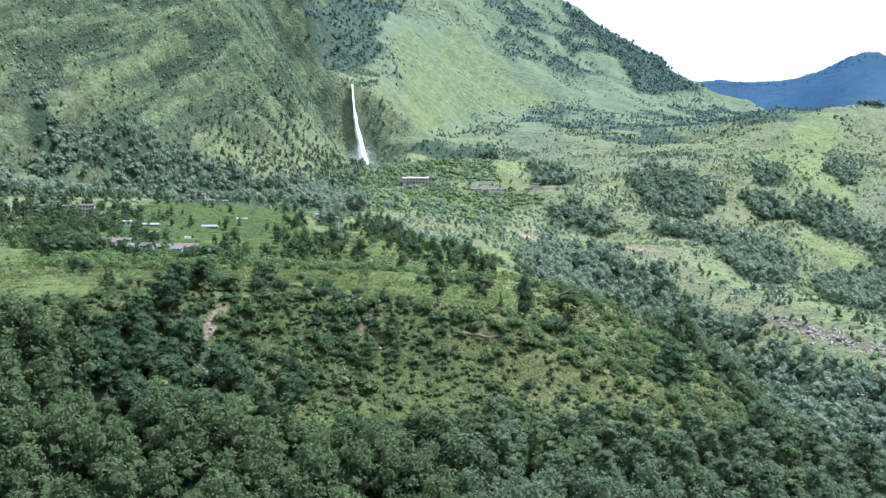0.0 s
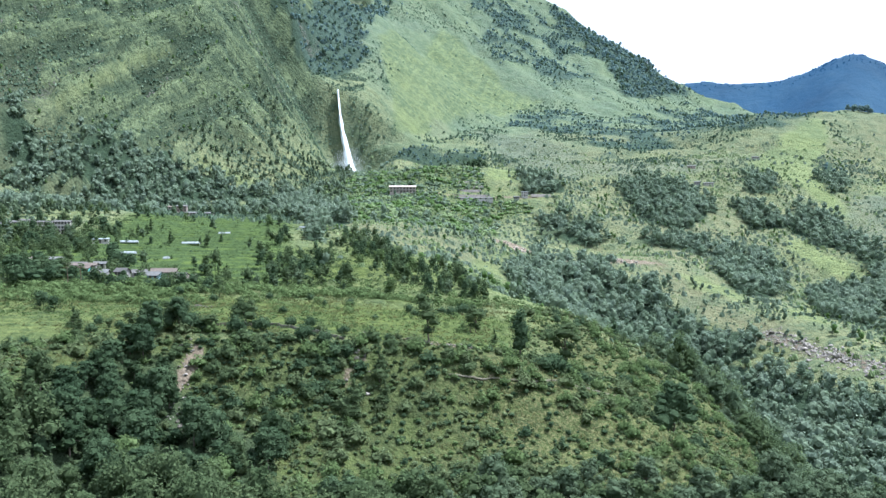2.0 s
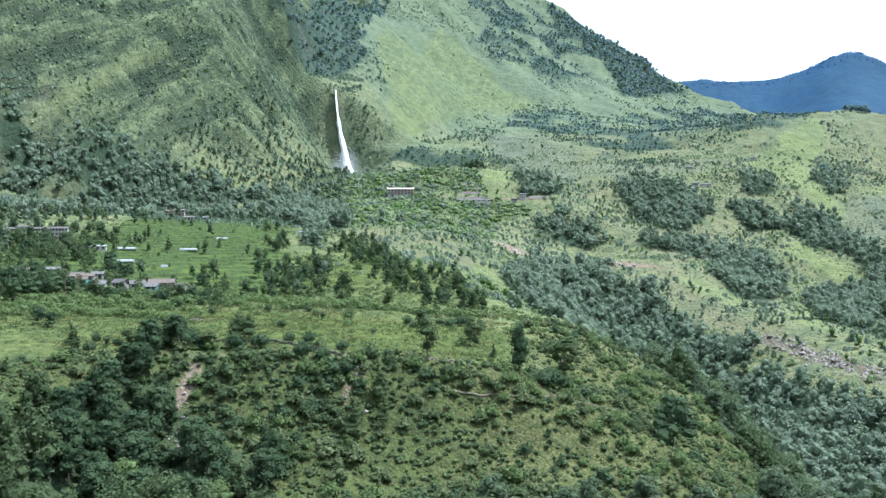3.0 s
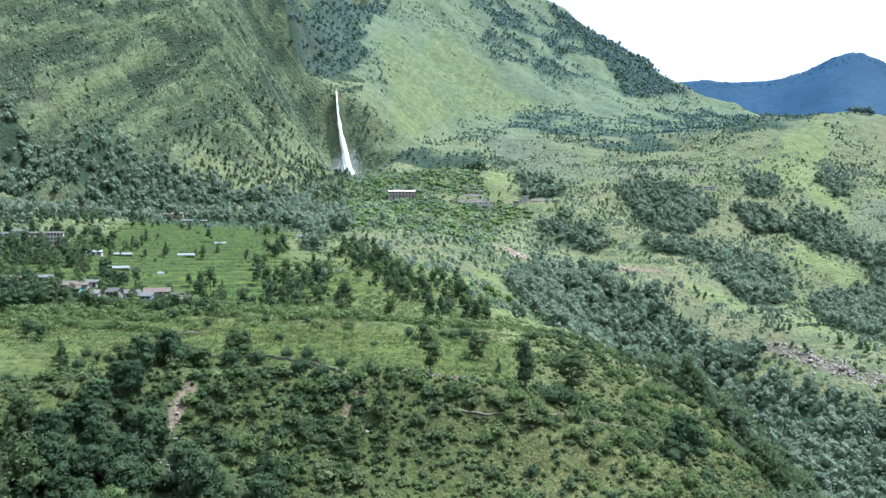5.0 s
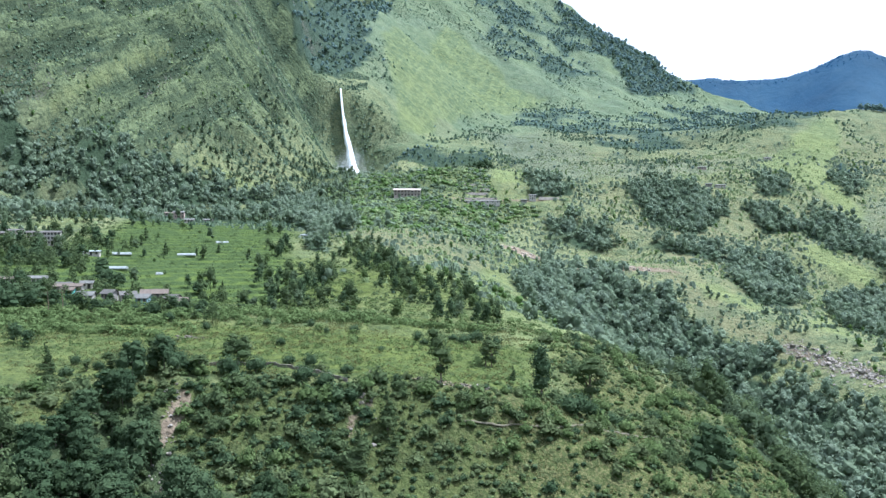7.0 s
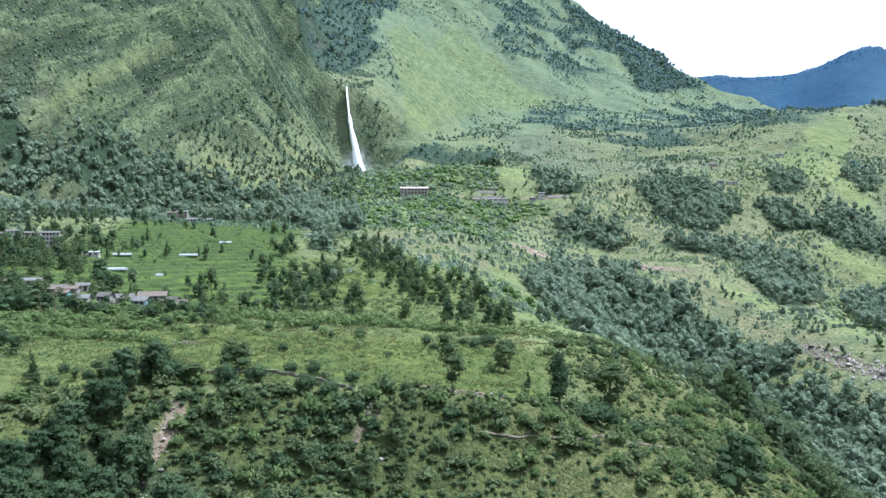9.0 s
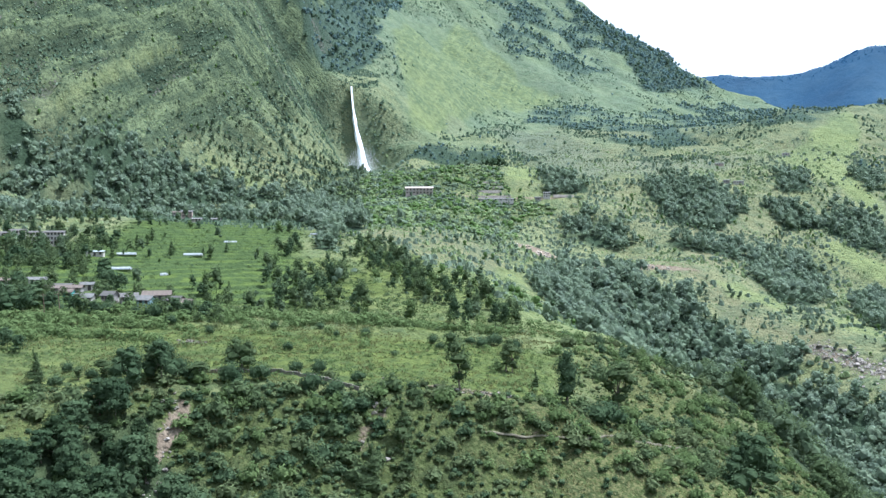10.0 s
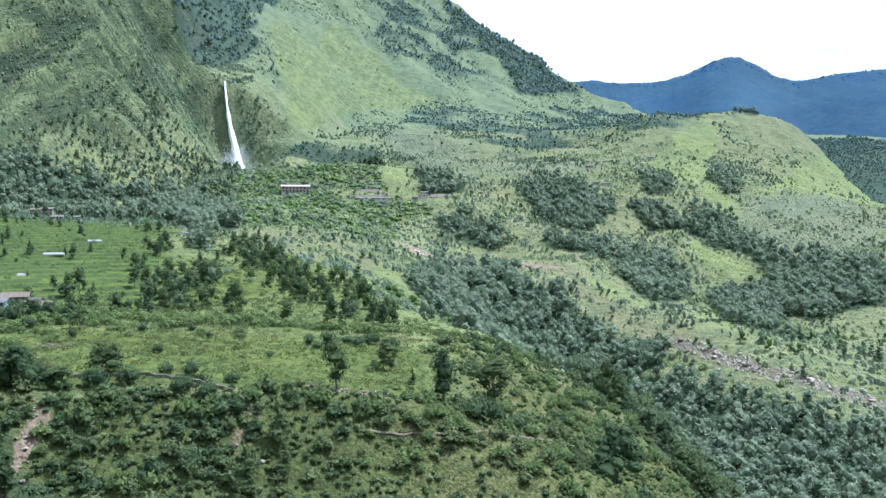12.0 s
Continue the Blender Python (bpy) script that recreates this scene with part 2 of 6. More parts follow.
def lattice(ix, iy, seed):
    """A fixed random number for each lattice point."""
    h = (ix.astype(np.int64) * 374761393 + iy.astype(np.int64) * 668265263 + seed * 974634777) & 0x7FFFFFFF
    h = ((h ^ (h >> 13)) * 1274126177) & 0x7FFFFFFF
    h = ((h ^ (h >> 16)) * 1103515245) & 0x7FFFFFFF
    return (h & 0xFFFF) / 65535.0


def value_noise(x, y, size, seed):
    x, y = x / size, y / size
    ix, iy = np.floor(x), np.floor(y)
    fx, fy = x - ix, y - iy
    fx, fy = fx * fx * fx * (fx * (fx * 6 - 15) + 10), fy * fy * fy * (fy * (fy * 6 - 15) + 10)
    a, b = lattice(ix, iy, seed), lattice(ix + 1, iy, seed)
    c, d = lattice(ix, iy + 1, seed), lattice(ix + 1, iy + 1, seed)
    return (a + (b - a) * fx) * (1 - fy) + (c + (d - c) * fx) * fy - 0.5


def fractal(x, y, size, octaves, seed, fade=0.5):
    total, gain = 0, 1.0
    for i in range(octaves):
        c, s = np.cos(0.7 * i), np.sin(0.7 * i)
        total = total + gain * value_noise(c * x - s * y, s * x + c * y, size, seed + i)
        size, gain = size / 2.03, gain * fade
    return total


def hump(x, y, cx, cy, rx, ry, turn=0.0):
    c, s = np.cos(np.radians(turn)), np.sin(np.radians(turn))
    u, v = (c * (x - cx) + s * (y - cy)) / rx, (-s * (x - cx) + c * (y - cy)) / ry
    return np.exp(-0.5 * (u * u + v * v))


RAMP_Y = [-5000, -900, -300, 60, 250, 350, 430, 500, 600, 660, 760, 860, 950, 1100, 1260, 1420, 1500, 1800, 2400, 3200, 3900]
RAMP_Z = [900, 420, 60, -118, -112, -104, -86, -62, -30, -8, 20, 48, 84, 124, 172, 208, 236, 310, 420, 520, 560]


def ramp(y):
    return sum(np.interp(y + o, RAMP_Y, RAMP_Z) for o in (-36, -18, 0, 18, 36)) / 5


def edge_y(x):
    """The line along which the near spur breaks off towards the valley."""
    return 238 + 0.27 * x


def shelf(x, y):
    """The near spur with its meadow and the village fields."""
    top = -14 + 0.08 * softplus(y - 245, 15) + 0.10 * softplus(y - 520, 20) - 0.075 * (x + 20) * ease(y, 180, 260) + 2.5 * hump(x, y, -52, 232, 26, 26)
    near = y - edge_y(x)
    fall = ease(x, -92, -58)
    scarp = -10.5 + 0.3 * near - fall * (softplus(-near, 3) * 0.85 - softplus(-near - 22, 6) * 0.85) - 0.1 * softplus(-near - 60, 10)
    scarp = scarp - 0.03 * (x + 20) + 6 * hump(x, y, -45, 165, 22, 26)
    right = 2 + 34 * hump(y, y, 330, 330, 50, 50) - 16 * ease(y, 420, 560)
    flank = top + 5 - 0.44 * softplus(x - right, 9) - 0.5 * softplus(x - 96, 6)
    back = 14 - 0.3 * softplus(y - 600, 30)
    return smin(smin(smin(top, scarp, 2.0), flank, 3), back + 40, 8)


def left_mountain(x, y):
    d1 = -0.85 * (x + 330) + 0.53 * (y - 640)
    d2 = -1.9 * (x + 120) + 0.02 * (y - 1100) + 0.25 * softplus(-x - 220, 20)
    d = smin(d1, d2, 14)
    d = d + 16 * fractal(x, y, 150, 3, 5)
    foot = 72 + 0.26 * softplus(y - 900, 40) - 0.12 * softplus(700 - y, 30)
    return foot - 8 + 1.0 * d + 0.005 * np.clip(d, 0, 120) ** 2 - 0.4 * softplus(-d, 10)


def hanging_valley(x, y):
    floor = 217 + 0.62 * (y - 1150)
    lip = 217 + 4.0 * (y - 1149)
    return smin(floor, lip, 3) - 0.9 * softplus(x + 96, 8) + 0.8 * softplus(-x - 130, 10) - 1.4 * softplus(y - 1560, 40)


def middle_spur(x, y):
    face = 210 - 0.9 * (x + 60) + 0.5 * (y - 1310)
    back = 300 + 1.6 * (x + 106) + 0.5 * (y - 1310)
    lip = 217 + 2.6 * (y - 1140) + 1.2 * (x + 110)
    ribs = 26 * np.abs(fractal(0.87 * y + 0.49 * x, 0.35 * (0.87 * x - 0.49 * y), 85, 4, 57))
    return smin(smin(face - ribs + 4, back, 6), lip, 10)


CREST_X = [200, 274, 347, 429, 467, 527, 559, 588, 625, 660, 705, 774, 818, 934, 1050, 1300]
CREST_Z = [835, 775, 706, 644, 601, 571, 523, 461, 433, 418, 390, 360, 346, 326, 285, 265]


def middle_mountain(x, y):
    face = 306 + 0.64 * (y - 1754) - 0.36 * (x - 231)
    face = face + 34 * fractal(x, y, 260, 4, 31) - 46 * np.abs(fractal(0.9 * x + 0.44 * y, 0.35 * y, 170, 4, 58)) + 10
    crest = sum(np.interp(x + o, CREST_X, CREST_Z) for o in (-14, 0, 14)) / 3 - 0.6 * softplus(y - 2500, 30)
    return smin(face, crest, 6)


def far_mountain(x, y):
    a = np.degrees(np.arctan2(x, y))
    r = np.hypot(x, y)
    top = 792 + 92 * hump(a, a, 26.6, 26.6, 2.3, 2.3) - 26 * hump(a, a, 30.6, 30.6, 1.5, 1.5) + 22 * hump(a, a, 17.6, 17.6, 2, 2)
    top = top + 160 * ease(-a, 20, 90) + 40 * ease(a, 40, 70) + 34 * fractal(a, a * 0, 3.5, 4, 9)
    return top - 0.75 * np.abs(r - 4300) + 40 * fractal(x, y, 420, 4, 12) * ease(np.abs(r - 4300), 30, 400)


def landforms(x, y):
    """Hills, hollows and the knoll on the far side of the valley."""
    z = 18 * hump(x, y, -30, 640, 70, 60) + 21 * hump(x, y, -30, 760, 80, 70)  # hill below the school
    z = z + 10 * hump(x, y, 30, 900, 90, 70) + 8 * hump(x, y, 20, 922, 70, 32) - 14 * hump(x, y, 60, 1015, 120, 40) + 3 * hump(x, y, -90, 1040, 60, 90)
    z = z - 24 * hump(x, y, 100, 760, 60, 60) + 18 * hump(x, y, 60, 560, 40, 40)
    z = z - 9 * hump(x, y, 130, 560, 40, 60) - 20 * hump(x, y, 190, 495, 40, 45)  # wooded gully
    z = z + 17 * hump(x, y, 245, 530, 45, 60) - 13 * hump(x, y, 290, 620, 60, 60)
    z = z + 10 * hump(x, y, 170, 680, 50, 45) - 28 * hump(x, y, 320, 730, 60, 60)
    z = z - 6 * hump(x, y, 320, 880, 70, 60) + 6 * hump(x, y, 420, 1000, 90, 80)
    z = z + 21 * hump(x, y, 500, 1120, 90, 90) + 86 * hump(x, y, 706, 1275, 118, 110)  # grassy knoll
    z = z + 12 * hump(x, y, 230, 1000, 100, 80) + 10 * hump(x, y, 320, 1420, 140, 100)
    z = z + 32 * hump(x, y, 480, 1250, 80, 90) - 15 * hump(x, y, -110, 880, 60, 80)
    z = z - 48 * hump(x, y, 1150, 2000, 200, 330)
    z = z - 210 * hump(x, y, 1030, 1330, 150, 300) - 75 * hump(x, y, 850, 1130, 80, 110)
    return z


def strata(x, y):
    """Rock beds of the left mountain: rising ledges on one side, grooves down the fall line on the other."""
    z, bed = left_mountain(x, y), 0.53 * x + 0.85 * y
    warp = 14 * fractal(x, y, 70, 2, 67)
    rising = fractal(z - 0.49 * bed + warp, 0.16 * bed, 26, 4, 68, 0.6)
    groove = fractal(bed + 0.25 * z + warp, 0.10 * z, 30, 4, 69, 0.6)
    side = ease(x + 0.12 * (z - 150), -245, -200)
    return rising * (1 - side) + groove * side


def beds(x, y):
    """Thin uneven steps along the same beds."""
    z, bed = left_mountain(x, y), 0.53 * x + 0.85 * y
    warp = 12 * fractal(x, y, 34, 3, 64)
    rising = fractal(z - 0.40 * bed + warp, 0.22 * bed, 12, 3, 62, 0.6)
    groove = fractal(bed + 0.45 * z + warp, 0.22 * z, 13, 3, 63, 0.6)
    side = ease(x + 0.12 * (z - 150), -245, -200)
    return rising * (1 - side) + groove * side


def detail(x, y):
    """Hummocks, gullies and ledges, larger on the far slopes."""
    far = ease(y, 380, 900)
    steep = ease(left_mountain(x, y) - ramp(y), 0, 90)
    ledge = strata(x, y)
    rib = 1 - 2 * np.abs(fractal(x + 0.5 * y, y - 0.3 * x, 90, 4, 61))
    return (1.6 * fractal(x, y, 13, 4, 3, 0.55) * (1 - 0.4 * far) + 7 * far * fractal(x, y, 75, 4, 17) + 7 * ease(y, 1000, 1200) * fractal(x, y, 45, 3, 18)
            + 6 * steep * (rib - 0.75) + 17 * steep * ledge + 4 * steep * np.tanh(5 * beds(x, y)) + 9 * steep * fractal(x, y, 24, 4, 71)
            + 13 * steep * hump(x, y, -304, 818, 80, 7, 72) - 9 * steep * hump(x, y, -286, 812, 70, 9, 72)
            + 12 * steep * hump(x, y, -200, 905, 60, 9, 60))


def fields(x, y):
    """1 on the terraced paddies beside the village."""
    wobble = 14 * fractal(x, y, 60, 2, 41)
    right = np.interp(y, [325, 440, 560, 640], [-48, -66, -92, -104])
    return ease(x + wobble, -215, -190) * ease(right - x - wobble, -10, 14) * ease(y + wobble, 325, 350) * ease(-(y + wobble), -650, -620)


def meadow(x, y):
    """1 on the open grass behind the near scarp."""
    return ease(y - edge_y(x), -2, 6) * ease(-y, -318, -286) * ease(-x, -34, -8)


def plunge_basin(x, y):
    """The gorge that the waterfall has cut: its floor and steep sides."""
    t = np.clip((y - 985) / 129, 0, 1)
    side = x + 92 + 9 * t
    away = np.hypot(0.42 * side - 0.15 * softplus(side, 4), y - 985 - 129 * t)
    return 84 + 12 * t + 4.5 * softplus(away - 9, 3.5) + 12 * fractal(x, y, 30, 3, 66)


DATUM = 150.0


def height(x, y):
    """The ground's height."""
    x, y = np.asarray(x, float), np.asarray(y, float)
    z = ramp(y) - 0.06 * (x - 150) * ease(y, 500, 900) + landforms(x, y)
    z = smax(z, shelf(x, y), 5)
    z = smax(z, left_mountain(x, y), 10)
    z = smax(z, hanging_valley(x, y), 6)
    z = smax(z, middle_spur(x, y), 7)
    z = smax(z, middle_mountain(x, y), 25)
    z = z + detail(x, y) * (1 - 0.75 * meadow(x, y)) * (1 - 0.8 * fields(x, y))
    z = smin(z, plunge_basin(x, y), 4)
    step, f = 1.55, fields(x, y)
    tread = z + 1.5 * fractal(x, y, 38, 3, 47)
    level = np.floor(tread / step) + ease(tread / step - np.floor(tread / step), 0.72, 0.98)
    z = z + f * (level * step - tread)
    tread = (z + 0.9 * fractal(x, y, 34, 3, 49)) / 0.6
    level = np.floor(tread) + ease(tread - np.floor(tread), 0.70, 0.98)
    return DATUM + z + 0.5 * meadow(x, y) * (level - tread)

# ---- ground ----
def link_mesh(name, verts, faces, material, smooth=False):
    """One mesh object from arrays; faces is an (n, 3) or (n, 4) array."""
    me = bpy.data.meshes.new(name)
    k, n = faces.shape[1], len(faces)
    me.vertices.add(len(verts))
    me.vertices.foreach_set("co", np.asarray(verts, np.float32).ravel())
    me.loops.add(n * k)
    me.loops.foreach_set("vertex_index", np.asarray(faces, np.int32).ravel())
    me.polygons.add(n)
    me.polygons.foreach_set("loop_start", np.arange(0, n * k, k, dtype=np.int32))
    me.polygons.foreach_set("use_smooth", np.full(n, smooth))
    me.materials.append(material)
    me.update(calc_edges=True)
    return new(name, me)


def part(name, bm, material, parent, label=""):
    me = bpy.data.meshes.new(name)
    bm.to_mesh(me)
    bm.free()
    me.materials.append(material)
    ob = new(name, me)
    ob.parent = parent
    if label:
        ob["label"] = label
    return ob


def wood_mask(x, y):
    """How wooded the ground is, 0 to 1."""
    n = fractal(x, y, 45, 3, 91)
    w = patches(x, y)
    return ease(w + 0.55 * n, 0.38, 0.62) * (1 - ease(slide(x, y), 0.35, 0.7))


def near_wood(x, y):
    """The wood on the slope that falls to the river."""
    near = y - edge_y(x)
    wob = 11 * fractal(x, y, 16, 2, 39)
    low = ease(-near + wob - 24 * ease(-x, 62, 80), 46, 58) * ease(x, -150, -110)
    right = ease(x - 0.35 * near + wob, 112, 124) * ease(-y, -290, -262)
    line = np.interp(x, [-130, -105, -92, -83, -77, -72, -62, -56, -46, -38], [152, 165, 175, 186, 200, 215, 218, 210, 207, 202])
    gully = ease(line - y + 0.4 * wob, -2, 5) * ease(-x + 0.5 * wob, 33, 41) * ease(x, -150, -120)
    return np.maximum(np.maximum(low, right), gully)


# places on the hills: x, y, half breadth, half depth
TREE_LINE = [(-78, 735, 10, 25), (-47, 540, 7, 40), (-33, 486, 8, 36), (-19, 428, 7, 29), (-8, 388, 7, 28), (6, 398, 9, 39), (16, 354, 5, 36), (-1, 316, 5, 21),
             (12, 296, 2, 11), (-89, 490, 5, 40), (-68, 405, 6, 33), (-56, 349, 5, 20), (-65, 344, 3, 19), (-52, 401, 4, 30), (-44, 339, 3, 15), (-32, 342, 3, 15),
             (-15, 334, 2, 6), (-10, 313, 2, 7)]
# outlines on the plan: woods, open woods, grass of three kinds, bushes
KNOLL_WOODS = {
    "lower wood right": [(253, 763), (276, 793), (313, 808), (318, 770), (300, 716), (247, 635), (222, 611), (225, 653)],
    "belt under the knoll": [(314, 901), (336, 918), (364, 878), (398, 902), (416, 877), (413, 828), (417, 796), (395, 756), (378, 789), (364, 815), (353, 853), (313, 850)],
    "round clump": [(355, 985), (396, 998), (393, 957), (379, 934), (351, 932), (338, 943)],
    "middle wood": [(201, 922), (231, 942), (272, 956), (293, 924), (301, 899), (284, 861), (231, 815), (207, 827), (199, 882)],
}
VALLEY_WOODS = {
    "right wood": [(321, 733), (381, 730), (283, 551), (267, 559), (295, 662)],
    "school side wood": [(97, 921), (134, 910), (138, 882), (100, 875)],
    "wood behind the dome": [(-77, 1053), (-45, 1118), (-16, 1139), (20, 1094), (70, 1155), (61, 1074), (-2, 1049)],
    "knoll gully": [(477, 1051), (506, 1077), (482, 999), (463, 954), (438, 936), (445, 973)],
}
OUTER_WOODS = {
    "far right wood": [(407, 762), (439, 764), (478, 719), (406, 620), (364, 615), (297, 636), (327, 726), (373, 726)],
    "far hill": [(1250, 2200), (1600, 2300), (1300, 1650), (900, 1500), (950, 1750)],
    "mountain foot": [(-293, 724), (-276, 792), (-245, 824), (-228, 839), (-201, 858), (-166, 878), (-162, 857), (-199, 806), (-247, 751), (-283, 699)],
    "above the village": [(-154, 843), (-128, 887), (-79, 748), (-61, 619), (-70, 534), (-93, 597)],
}
WOODS = {**KNOLL_WOODS, **VALLEY_WOODS, **OUTER_WOODS}
HIGH_WOODS = {
    "crest": [(335, 2366), (416, 2338), (461, 2329), (519, 2314), (571, 2162), (617, 2124), (674, 2125), (555, 2004), (445, 1933), (435, 2031), (401, 2176), (344, 2271)],
    "hanging valley": [(-212, 1159), (-94, 2043), (-106, 1493), (-106, 1366), (-95, 1262), (-121, 1181), (-147, 1175), (-172, 1166), (-181, 1152)],
}
UPPER_FACE = {"upper face": [(107, 2178), (211, 2287), (360, 2277), (411, 1981), (290, 1842), (219, 1855), (150, 1835), (126, 2029)]}
SPARSE_WOODS = {
    "hillside": [(91, 846), (131, 853), (190, 869), (284, 832), (236, 737), (169, 778), (101, 796)],
    "slope wood": [(123, 875), (190, 884), (209, 849), (192, 810), (153, 797), (126, 826)],
    "upper belt": [(135, 1541), (265, 1685), (297, 1514), (582, 2006), (771, 2046), (548, 1249), (492, 1176), (405, 1171), (327, 1143), (233, 1120), (203, 1303), (123, 1361)],
    "left foot": [(-344, 708), (-322, 718), (-305, 752), (-233, 837), (-178, 857), (-198, 803), (-313, 644)],
}
HIGH_GRASS = {
    "spur": [(-84, 1386), (25, 1937), (109, 1853), (159, 1738), (226, 1727), (107, 1495), (33, 1325), (-17, 1187), (-43, 1148), (-59, 1252)],
    "terrace strip": [(183, 653), (208, 667), (226, 644), (240, 615), (219, 604), (188, 628)],
    "below the belt": [(337, 840), (361, 833), (368, 797), (373, 724), (348, 750), (336, 812)],
    "knoll front": [(391, 1055), (477, 1140), (571, 1245), (533, 1140), (473, 1043), (444, 954), (442, 867), (421, 888), (410, 956)],
    "dome top": [(59, 1063), (91, 1051), (89, 901), (62, 897)],
}
LOW_GRASS = {
    "ledge": [(-7, 459), (11, 506), (42, 609), (40, 583), (9, 436)],
    "foot patch": [(-233, 847), (-210, 874), (-176, 888), (-185, 862), (-219, 854)],
    "cleared slope": [(24, 350), (54, 549), (42, 332), (39, 298), (29, 301)],
    "wood side": [(252, 616), (290, 665), (265, 563), (249, 544), (239, 561)],
    "far fields": [(464, 923), (1168, 1676), (649, 955), (491, 890)],
}
BRIGHT_GRASS = {**HIGH_GRASS, **LOW_GRASS}
PALE_GRASS = {
    "village edge": [(-93, 706), (-51, 689), (-27, 646), (-47, 592), (-69, 617)],
    "dry bank": [(-47, 592), (-27, 646), (-2, 649), (29, 639), (38, 617), (-2, 495), (-30, 549)],
    "dry slope": [(141, 790), (176, 743), (187, 666), (203, 603), (214, 572), (240, 540), (215, 531), (194, 568), (175, 601), (170, 637)],
    "upper dry": [(200, 798), (278, 862), (281, 823), (237, 724), (198, 705)],
}
MOOR = {
    "moor": [(73, 1275), (149, 1280), (213, 1094), (388, 1104), (332, 1022), (207, 945), (118, 921), (96, 1072)],
    "low slope": [(448, 931), (592, 987), (633, 933), (484, 727), (429, 766), (414, 820)],
}
THICKETS = {
    "dome crown": [(-106, 923), (-75, 947), (-38, 932), (52, 925), (58, 873), (-34, 839), (-118, 898)],
    "dome": [(-118, 898), (-34, 833), (54, 858), (100, 851), (72, 812), (25, 690), (-27, 659), (-70, 711), (-123, 852)],
}
VILLAGE_WOODS = [(-210, 690, 110, 24, 14), (-300, 600, 120, 60, 20), (-200, 770, 120, 50, 50),
                 (-140, 700, 80, 40, 50), (-230, 430, 40, 50, 0), (-150, 325, 30, 12, 0), (-40, 690, 50, 26, 20)]


def village_land(x, y):
    """The tilled shelf round the village, with few wild bushes."""
    return ease(x, -260, -230) * ease(np.interp(y, [320, 460, 600], [40, 8, -60]) - x, -8, 8) * ease(-y, -660, -630) * (1 - zone(x, y, WOODS))


GULLY = {"gully": [(50, 604), (86, 681), (121, 681), (145, 652), (161, 633), (168, 617), (164, 604), (177, 582), (176, 568), (200, 555), (199, 538), (179, 536), (189, 526), (206, 518), (215, 502), (227, 485), (243, 471), (260, 446), (271, 431), (245, 397), (190, 260), (140, 232), (112, 285), (84, 340), (64, 450), (55, 560), (52, 620)]}


def gully_wood(x, y):
    """The wood along the stream between the near spur and the hill."""
    return zone(x, y, GULLY, 5, 9)


def spread(x, y, places):
    total = np.zeros(np.shape(x))
    for cx, cy, rx, ry in places:
        total = np.maximum(total, hump(x, y, cx, cy, rx * 1.15, ry * 1.15))
    return total


def zone(x, y, places, soft=5.0, wobble=9.0):
    """1 inside the outlined places, fading over an uneven edge."""
    x, y = np.asarray(x, float), np.asarray(y, float)
    wob = wobble * (fractal(x, y, 38, 3, 151) + 0.6 * fractal(x, y, 11, 2, 153))
    total = np.zeros(np.shape(x))
    for ring in places.values():
        px, py = [p[0] for p in ring], [p[1] for p in ring]
        pad = soft + wobble + 4
        pick = (x > min(px) - pad) & (x < max(px) + pad) & (y > min(py) - pad) & (y < max(py) + pad)
        if not pick.any():
            continue
        u, v = x[pick], y[pick]
        best, inside = np.full(u.shape, 1e9), np.zeros(u.shape, bool)
        for (ax, ay), (bx, by) in zip(ring, ring[1:] + ring[:1]):
            dx, dy = bx - ax, by - ay
            t = np.clip(((u - ax) * dx + (v - ay) * dy) / (dx * dx + dy * dy + 1e-9), 0, 1)
            best = np.minimum(best, np.hypot(u - ax - t * dx, v - ay - t * dy))
            if ay != by:
                inside ^= ((ay > v) != (by > v)) & (u < ax + (v - ay) * dx / dy)
        total[pick] = np.maximum(total[pick], ease(np.where(inside, best, -best) + wob[pick], -soft, soft))
    return total


def patches(x, y):
    total = np.maximum(zone(x, y, WOODS, 5, 17), 0.5 * spread(x, y, TREE_LINE) * (1 - village_land(x, y)))
    total = np.maximum(total, zone(x, y, HIGH_WOODS, 10, 26))
    total = np.maximum(total, 0.5 * zone(x, y, SPARSE_WOODS, 14, 20))
    total = np.maximum(total, 0.6 * zone(x, y, UPPER_FACE, 40, 90))
    for cx, cy, rx, ry, turn in VILLAGE_WOODS:
        total = np.maximum(total, 0.62 * hump(x, y, cx, cy, rx, ry, turn))
    return np.maximum(np.maximum(total, near_wood(x, y)), gully_wood(x, y))


def along(x, y, points, width):
    """1 on a line through the points, fading over its width."""
    best = np.full(np.shape(x), 1e9)
    for (ax, ay), (bx, by) in zip(points, points[1:]):
        dx, dy = bx - ax, by - ay
        t = np.clip(((x - ax) * dx + (y - ay) * dy) / (dx * dx + dy * dy), 0, 1)
        best = np.minimum(best, np.hypot(x - ax - t * dx, y - ay - t * dy))
    return np.exp(-0.5 * (best / width) ** 2)


def grass_ridge(x, y, wide=6.0):
    """The strip of open grass that climbs across the mountain's face; sunlit brightness is painted along it."""
    bed = 0.53 * x + 0.85 * y
    line = np.interp(bed, [450, 502, 542, 580, 620], [278, 307, 331, 350, 366])
    return np.exp(-0.5 * ((height(x, y) - line) / wide) ** 2) * ease(bed, 440, 470) * ease(-bed, -645, -600) * ease(-x, 200, 230)


RIB = [(212, 552), (228, 524), (241, 508), (255, 490), (272, 475), (291, 463)]
SCREE = [(-58.9, 222.4), (-58.5, 218.4), (-59.3, 212.9), (-58.7, 208.9), (-56.5, 204.4), (-53.7, 197.9)]
SCREE_VIEW = [(-59, 226), (-52, 186)]
